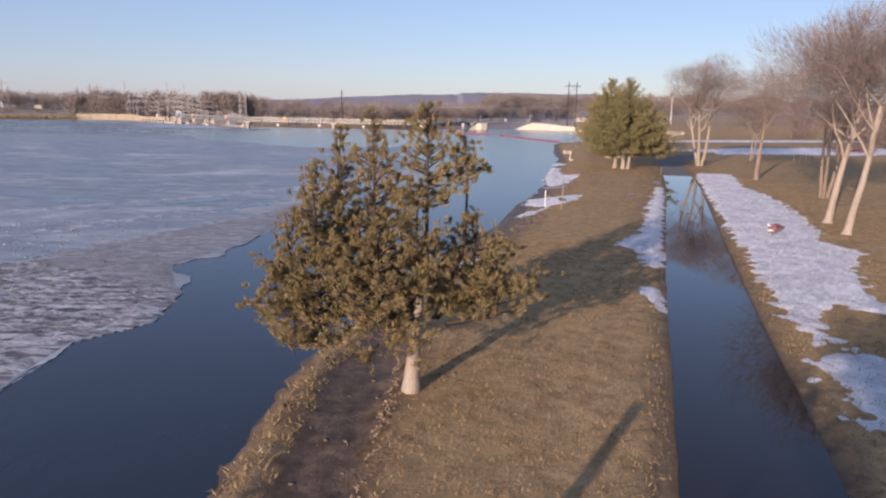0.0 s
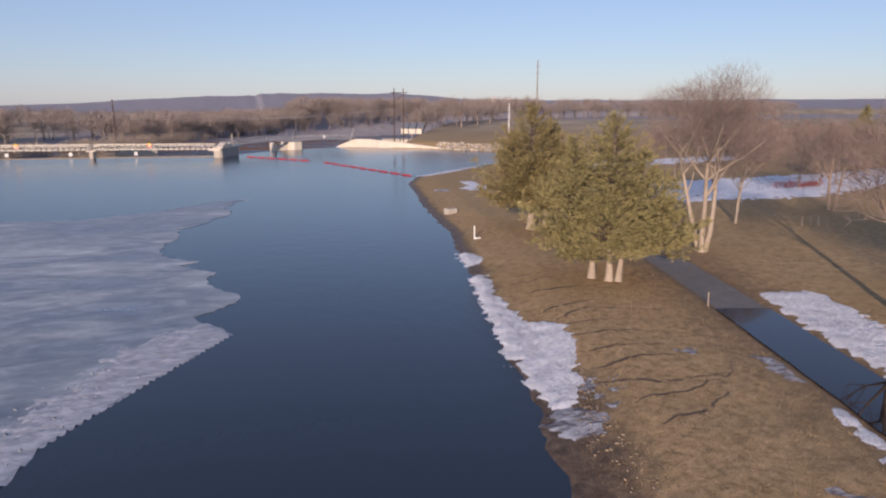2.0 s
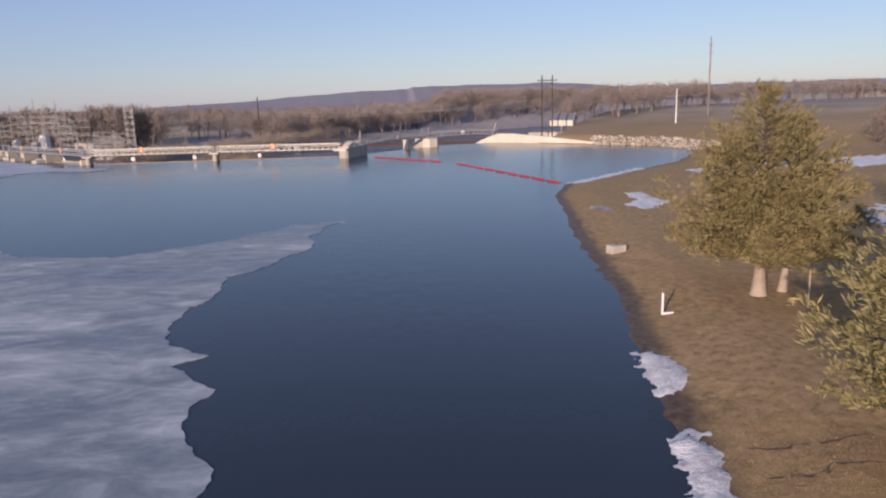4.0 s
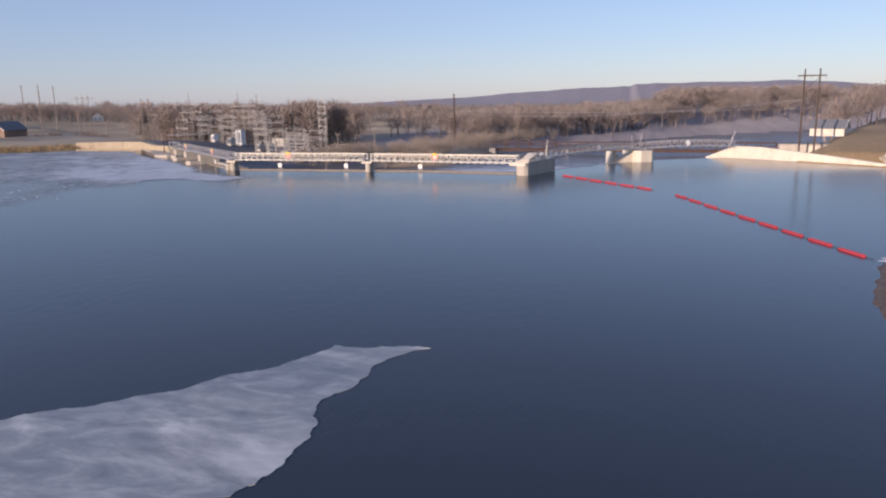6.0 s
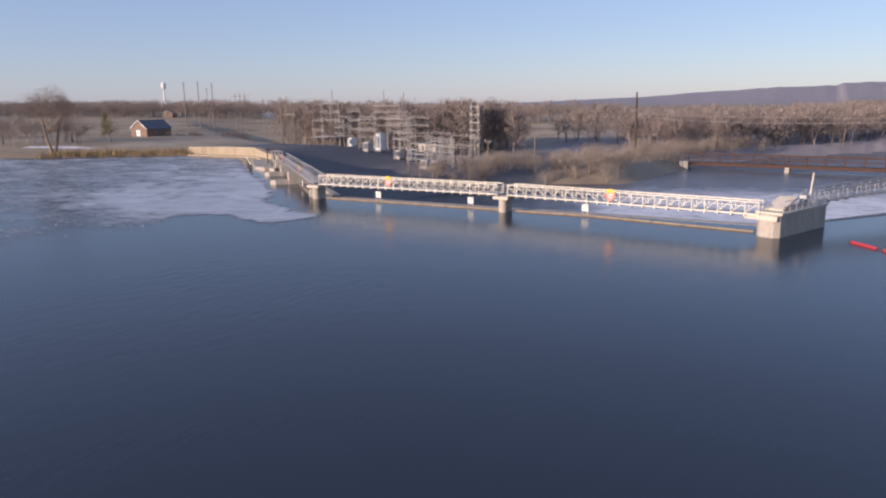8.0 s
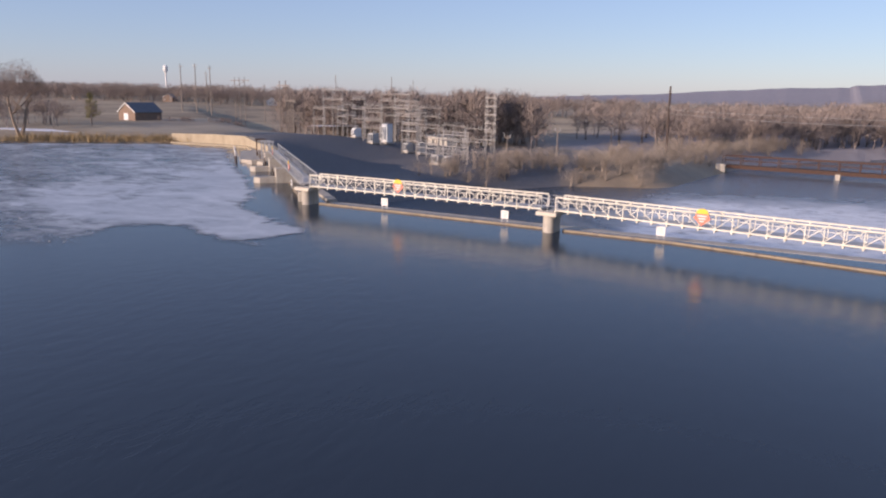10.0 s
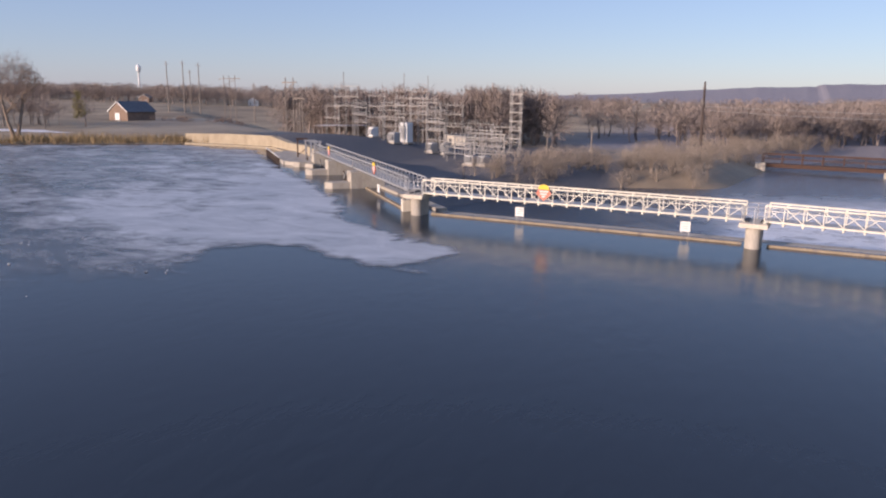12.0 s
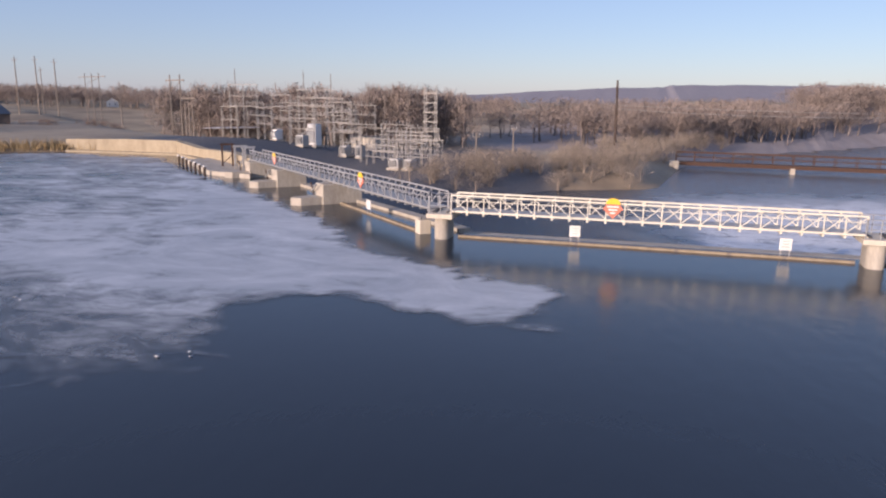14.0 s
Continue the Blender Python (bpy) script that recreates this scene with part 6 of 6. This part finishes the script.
pole(-61.2, 410, 21.6, M_DARK_POLE, "thick dark pole with equipment above the river bank", ((0.9, 0.9), (0.7, 0.7)), -0.3, 0.34)
for px, y, h in ((45, 455, 25), (80, 452, 25), (113, 455, 25), (222, 500, 22), (88, 520, 26)):
    pole(spot(px, y), y, h, M_POLE, "tall weathered wooden transmission pole in a field", ((0.94, 3.0),), 0.0, 0.24, "transmission poles")
for px, y, h in ((422, 398, 23), (540, 402, 23), (587, 400, 22), (640, 396, 16), (680, 398, 17), (720, 396, 16)):
    pole(spot(px, y), y, h, M_POLE, "slender grey lightning mast in the substation", (), 0.0, 0.13, "substation masts")
pole(spot(840, 352), 352, 8.5, M_POLE, "short grey wooden pole with a crossarm by the river", ((0.9, 1.8),))
pole(spot(905, 380), 380, 9, M_POLE, "short grey wooden pole with a crossarm by the river", ((0.92, 1.6),))


def h_frame(x, y, w, h, mat, label, base=None, legs=2, rz=0):
    ob = thing("h_frame_pole", x, y, (gz(x, y) if base is None else base) - 0.2, rz, label, "transmission pole", "h-frame poles")
    for k in range(legs):
        px = -w / 2 + w * k / (legs - 1)
        part("leg", Geo().tube((px, 0, 0), (px, 0, h), 0.24, 0.17, 8), mat, ob)
    arm = part("crossarm", Geo().box((0, 0, h - 1.6), (w * 1.9, 0.25, 0.3)), mat, ob)
    part("brace", Geo().beam((-w / 2, 0, h - 5), (w / 2, 0, h - 2), 0.14, 0.14), mat, ob)
    for s in (-0.9, 0, 0.9):
        part("insulator", INSUL, parent=arm, m=pose(s * w, 0, h - 2.5))


h_frame(50.5, 306.4, 3.3, 20.5, M_DARK_POLE, "dark wooden twin-pole transmission frame beside a low building")
h_frame(spot(318, 376), 376, 6.5, 18.5, M_POLE, "grey wooden transmission frame beside the substation", None, 2, -30)
h_frame(spot(340, 372), 372, 4.5, 13.0, M_POLE, "grey wooden transmission frame beside the substation", None, 3, -30)
h_frame(spot(175, 470), 470, 14, 25, M_POLE, "tall wooden three-pole transmission frame in a field", None, 3, -25)
pole(90, 300, 11, M_WHITE, "pale smooth pole standing on the meadow", (), 0.0, 0.16)
pole(113, 330, 27, M_POLE, "tall grey wooden transmission pole on the meadow", ((0.9, 1.6), (0.8, 1.6)), 0.0, 0.26)


def wire(a, b, sag, r=0.04):
    g = Geo()
    a, b = Vector(a), Vector(b)
    pts = [a.lerp(b, k / 24) - Vector((0, 0, sag * 4 * (k / 24) * (1 - k / 24))) for k in range(25)]
    for p, q in zip(pts[:-1], pts[1:]):
        g.tube(p, q, r, r, 4, False)
    tagged(part("power_line", g, M_GREY_STEEL), "thin sagging power line over the river", "cable", "power lines")


wire((-61.4, 410, 13.2 + gz(-61, 410) + 1.2), (130, 372, 12), 2.5)
wire((-61.4, 410, 12.2 + gz(-61, 410) + 1.2), (50, 306.4, 12), 2.5)


# ---- buildings, far shore ----
def gable(x, y, w, l, h, rz, wallmat, roofmat, label, door=True, name="shed", z=None, windows=0):
    """Gable end at the front (-y), ridge along y."""
    ob = thing(name, x, y, (gz(x, y) if z is None else z) - 0.1, rz, label, "building", "far buildings")
    top = h + w * 0.36
    v = [(-w / 2, 0, 0), (w / 2, 0, 0), (w / 2, 0, h), (0, 0, top), (-w / 2, 0, h)]
    v = v + [(a, l, c) for a, b, c in v]
    part("wall", Geo().add(v, [(0, 1, 2, 3, 4), (9, 8, 7, 6, 5), (0, 5, 6, 1), (1, 6, 7, 2), (0, 4, 9, 5)]), wallmat, ob)
    for s in (-1, 1):
        part("roof_slope", Geo().add([(0, -0.4, top + 0.16), (s * (w / 2 + 0.4), -0.4, h - 0.12), (s * (w / 2 + 0.4), l + 0.4, h - 0.12), (0, l + 0.4, top + 0.16),
                        (0, -0.4, top), (s * (w / 2 + 0.4), -0.4, h - 0.28), (s * (w / 2 + 0.4), l + 0.4, h - 0.28), (0, l + 0.4, top)],
                       [(0, 1, 2, 3), (7, 6, 5, 4), (0, 4, 5, 1), (1, 5, 6, 2), (2, 6, 7, 3)]), roofmat, ob)
        part("verge_board", Geo().beam((0, -0.42, top + 0.05), (s * (w / 2 + 0.4), -0.42, h - 0.2), 0.06, 0.28), M_WHITE, ob)
    if door:
        dr = part("door", Geo().box((-0.4, -0.06, 1.3), (2.2, 0.1, 2.6), None, 0.02), M_WHITE, ob, "white double door")
        part("handle", Geo().box((-0.35, -0.14, 1.2), (0.06, 0.06, 0.3)), M_DARK_STEEL, dr)
    for k in range(windows):
        cx = -w / 2 + w * (k + 0.5) / windows
        wd = part("window", Geo().box((cx, -0.04, h * 0.55), (1.2, 0.08, 1.4)), M_WHITE, ob)
        part("pane", Geo().box((cx, -0.09, h * 0.55), (0.95, 0.03, 1.15)), M_DARK_STEEL, wd)
    return ob


gable(-247, 362, 9.0, 12, 3.2, 0, M_BRICK, M_ROOF, "small brown shed with a grey gable roof and white door")
for x, y, w, l, rz, mat in ((-470, 690, 9, 16, 40, M_WHITE), (-440, 705, 8, 12, -40, M_WHITE), (-405, 720, 8, 12, 60, M_PALE_CONCRETE), (-300, 700, 7, 11, 30, M_WHITE), (-560, 650, 9, 13, 30, M_BRICK)):
    gable(x, y, w, l, 4.0, rz, mat, M_ROOF, "distant pale house with a grey gable roof", False, "house", None, 2)
ob = thing("service_building", 52, 315, gz(52, 315) - 0.2, -6, "low tan concrete service building above the inlet", "building", "far buildings")
part("wall", Geo().box((0, 0, 1.4), (12, 5, 3.0), None, 0.04), M_CONCRETE, ob)
part("roof", Geo().box((0, 0, 3.0), (12.5, 5.5, 0.25), None, 0.03), M_ROOF, ob)
part("door", Geo().box((1.5, -2.55, 1.2), (2.0, 0.1, 2.4)), M_PALE_CONCRETE, ob)
gable(63, 322, 5, 8, 2.2, 65, M_PALE_CONCRETE, M_ROOF, "small pale outbuilding with a low gable roof", False)

# ---- landmarks on the horizon ----
ob = thing("water_tower", -721, 788, gz(-721, 788), 0, "white water tower with a bulb tank far over the fields", "water tower")
part("shaft", Geo().tube((0, 0, -1), (0, 0, 30), 1.3, 0.9, 12), M_WHITE, ob)
g = Geo()
for z0, z1, r0, r1 in ((29, 32, 0.9, 2.6), (32, 36, 2.6, 2.8), (36, 38.5, 2.8, 1.0)):
    g.tube((0, 0, z0), (0, 0, z1), r0, r1, 14)
part("tank", g, M_WHITE, ob)
for k, (x, y, r, h) in enumerate(((652, 1960, 9, 30), (676, 1950, 7, 24), (690, 1944, 7, 28))):
    ob = thing("storage_silo", x, y, gz(x, y) - 1, 0, "white round storage silo on the distant ridge", "silo", "white silos on the ridge")
    part("wall", Geo().tube((0, 0, 0), (0, 0, h), r, r, 16), M_WHITE, ob)
    part("roof", Geo().tube((0, 0, h), (0, 0, h + 3), r * 1.03, r * 0.2, 16), M_PALE_CONCRETE, ob)
woods("red_brush", [(70, 137), (73, 140.5), (80, 141), (82, 138.5), (76, 136.5)], 1.1, 0.6, 1.3, 21, "low red dogwood brush beside the snow field", M_DOGWOOD, THICKET, 1.8)

# ---- small things on the bank ----
z = gz(19.2, 115.3)
ob = thing("marker_post", 19.2, 115.3, z, 0, "white marker post leaning on the sandy bank", "post", "white posts on the bank")
part("shaft", Geo().box((0, 0, 0.6), (0.11, 0.11, 1.3), None, 0.02), M_WHITE, ob)
part("foot", Geo().box((0.3, 0.0, 0.06), (0.7, 0.2, 0.14), None, 0.02), M_WHITE, ob)
ob = thing("marker_post", 8.4, 60.9, gz(8.4, 60.9), 0, "thin white marker post beside a snow patch", "post", "white posts on the bank")
part("shaft", Geo().tube((0, 0, -0.1), (0.02, 0, 1.25), 0.05, 0.045, 8), M_WHITE, ob)
part("cap", Geo().tube((0.02, 0, 1.25), (0.02, 0, 1.31), 0.055, 0.03, 8), M_WHITE, ob)
ob = thing("sounding_pole", 9.27, 57.9, gz(9.27, 57.9), 0, "thin pale pole with a guy wire standing on the turf", "pole")
part("shaft", Geo().tube((0, 0, -0.2), (0.05, 0, 2.4), 0.035, 0.028, 8), M_PALE_BARK, ob)
part("collar", Geo().tube((0.04, 0, 2.05), (0.042, 0, 2.13), 0.05, 0.05, 8), M_DARK_STEEL, ob)
part("guy_wire", Geo().tube((0.04, 0, 2.1), (0.5, -0.6, 0.0), 0.008, 0.008, 5), M_DARK_STEEL, ob)
ob = thing("litter_heap", 10.1, 63.2, gz(10.1, 63.2) + 0.05, 25, "small dark heap of litter lying on the snow bank", "litter")
g = Geo()
lit = random.Random(9)
for k in range(5):
    g.box((lit.uniform(-0.25, 0.25), lit.uniform(-0.15, 0.15), 0.05 + 0.04 * k), (lit.uniform(0.15, 0.35), lit.uniform(0.1, 0.25), 0.1), Matrix.Rotation(lit.uniform(-1, 1), 3, "Z") @ Matrix.Rotation(lit.uniform(-0.6, 0.6), 3, "X"), 0.02)
part("pile", g, M_RUST, ob)
ob = thing("concrete_block", 21.4, 131.6, gz(21.4, 131.6) - 0.05, 20, "weathered concrete block lying on the bank", "block")
part("slab", Geo().box((0, 0, 0.3), (1.3, 0.9, 0.7), None, 0.06), M_CONCRETE, ob)
part("lifting_eye", Geo().tube((0, 0, 0.62), (0, 0, 0.78), 0.05, 0.05, 6), M_RUST, ob)
ob = thing("marker_stake", 26.9, 114.2, gz(26.9, 114.2), 0, "thin pale stake standing beside the cedar trunk", "stake", "thin stakes")
part("shaft", Geo().tube((0, 0, -0.1), (0, 0, 2.1), 0.05, 0.045, 6), M_PALE_BARK, ob)
ob = thing("marker_stake", 25.6, 88.6, gz(25.6, 88.6), 0, "thin pale stake at the edge of the path", "stake", "thin stakes")
part("shaft", Geo().tube((0, 0, -0.1), (0, 0, 0.9), 0.035, 0.03, 6), M_PALE_BARK, ob)
ob = thing("litter_sack", 20.6, 47.6, gz(20.6, 47.6) + 0.1, 35, "crumpled red and white sack lying on the snow", "sack")
g = Geo()
rnd = random.Random(4)
for k in range(7):
    g.box((rnd.uniform(-0.5, 0.5), rnd.uniform(-0.3, 0.3), 0.12 + 0.04 * k), (rnd.uniform(0.3, 0.7), rnd.uniform(0.2, 0.5), 0.16), Matrix.Rotation(rnd.uniform(-1, 1), 3, "Z") @ Matrix.Rotation(rnd.uniform(-0.5, 0.5), 3, "X"), 0.04)
part("body", g, M_SACK, ob)
part("torn_flap", Geo().box((0.35, 0.15, 0.36), (0.7, 0.4, 0.06), Matrix.Rotation(0.5, 3, "X"), 0.02).box((-0.4, -0.25, 0.2), (0.4, 0.3, 0.1), None, 0.02), M_WHITE, ob, "white torn flap")
post_me = Geo().box((0, 0, 0.45), (0.1, 0.1, 0.9), None, 0.02).mesh("shaft", M_POLE)
for k in range(4):
    x, y = 51.4 + 0.8 * k, 110.4 - 0.2 * k
    ob = thing("lawn_post", x, y, gz(x, y), 0, "weathered grey wooden post on the lawn", "post", "wooden posts on the lawn")
    part("shaft", post_me, parent=ob)
    part("cap", Geo().box((0, 0, 0.92), (0.14, 0.14, 0.05), None, 0.02), M_POLE, ob)

snow([(-203, 440), (-225, 459), (-254, 482), (-257, 488), (-228, 466), (-204, 447)], 20.0, "thin white snow strip along a field road", 0.15, 0.05, 0.8, 1.2)
snow([(-190, 398), (-183, 403), (-178, 412), (-183, 414), (-191, 406)], 21.0, "small white snow patch near the substation", 0.15, 0.05, 0.8, 0.9)
snow([(-224, 300), (-205, 303), (-196, 306), (-212, 309), (-228, 305)], 22.0, "white snow patch on the far shore", 0.15, 0.05, 0.9, 0.9)

# unseen post, added for the thin shadow it throws across the grass
ob = thing("mooring_post", -2.4, 6.4, gz(-2.4, 6.4), 0, "plain weathered wooden post out of view, added for its shadow", "post")
part("shaft", Geo().tube((0, 0, -0.2), (0, 0, 4.0), 0.17, 0.15, 10), M_POLE, ob)


# ---- drainage rills in the bank ----
def rill(pts, width, seed):
    """A narrow wet groove, lying on the turf."""
    line = refine(pts, 0.25, 0.14, seed, False)
    g = Geo()
    l, r = offset_line(line, -width / 2), offset_line(line, width / 2)
    n = len(line)
    zs = ground_height(np.array([p[0] for p in line]), np.array([p[1] for p in line]))
    v = []
    for k in range(n):
        w = 0.25 + 0.75 * math.sin(math.pi * min(1, (k + 0.5) / n * 1.3)) if k < n * 0.75 else max(0.08, 1 - (k / n - 0.6) * 2.4)
        c = Vector(line[k])
        v += [(*(c + (Vector(l[k]) - c) * w), zs[k] + 0.012), (*c, zs[k] + 0.002), (*(c + (Vector(r[k]) - c) * w), zs[k] + 0.012)]
    g.add(v, [(3 * k, 3 * k + 1, 3 * k + 4, 3 * k + 3) for k in range(n - 1)] + [(3 * k + 1, 3 * k + 2, 3 * k + 5, 3 * k + 4) for k in range(n - 1)])
    tagged(part("drainage_rill", g, M_RILL), "narrow dark wet rill washed into the turf", "rill", kind="structure")


for k, (pts, w) in enumerate((([(16.2, 98.0), (17.9, 97.6), (20.0, 97.8)], 0.2), ([(16.4, 94.9), (19.3, 94.8), (20.4, 95.1), (21.8, 94.7)], 0.3), ([(15.1, 90.3), (17.1, 91.0), (18.6, 91.5), (20.2, 91.9)], 0.25),
                              ([(14.9, 88.8), (16.5, 89.0), (18.8, 90.1), (20.7, 89.5)], 0.22), ([(14.7, 85.9), (17.2, 85.7), (20.3, 85.1)], 0.22), ([(14.6, 83.5), (16.8, 83.5), (19.4, 83.1)], 0.22),
                              ([(13.4, 81.3), (14.9, 81.2), (16.5, 81.6), (19.3, 81.4)], 0.25), ([(12.4, 80.0), (14.0, 79.7), (16.9, 78.5), (19.5, 78.8)], 0.3),
                              ([(13.4, 74.8), (15.6, 75.3), (17.4, 76.2), (19.4, 77.3)], 0.18), ([(12.8, 77.0), (15.0, 77.4), (17.2, 77.5), (20.6, 79.6)], 0.16), ([(15.0, 87.4), (17.4, 87.8), (20.8, 87.4)], 0.14), ([(16.6, 99.8), (19.0, 99.4), (21.0, 99.8)], 0.16), ([(10.9, 62.0), (13.1, 61.0), (14.8, 60.3)], 0.18), ([(13.2, 62.4), (14.4, 61.8), (16.0, 61.6)], 0.2))):
    rill(pts, w, 40 + k)
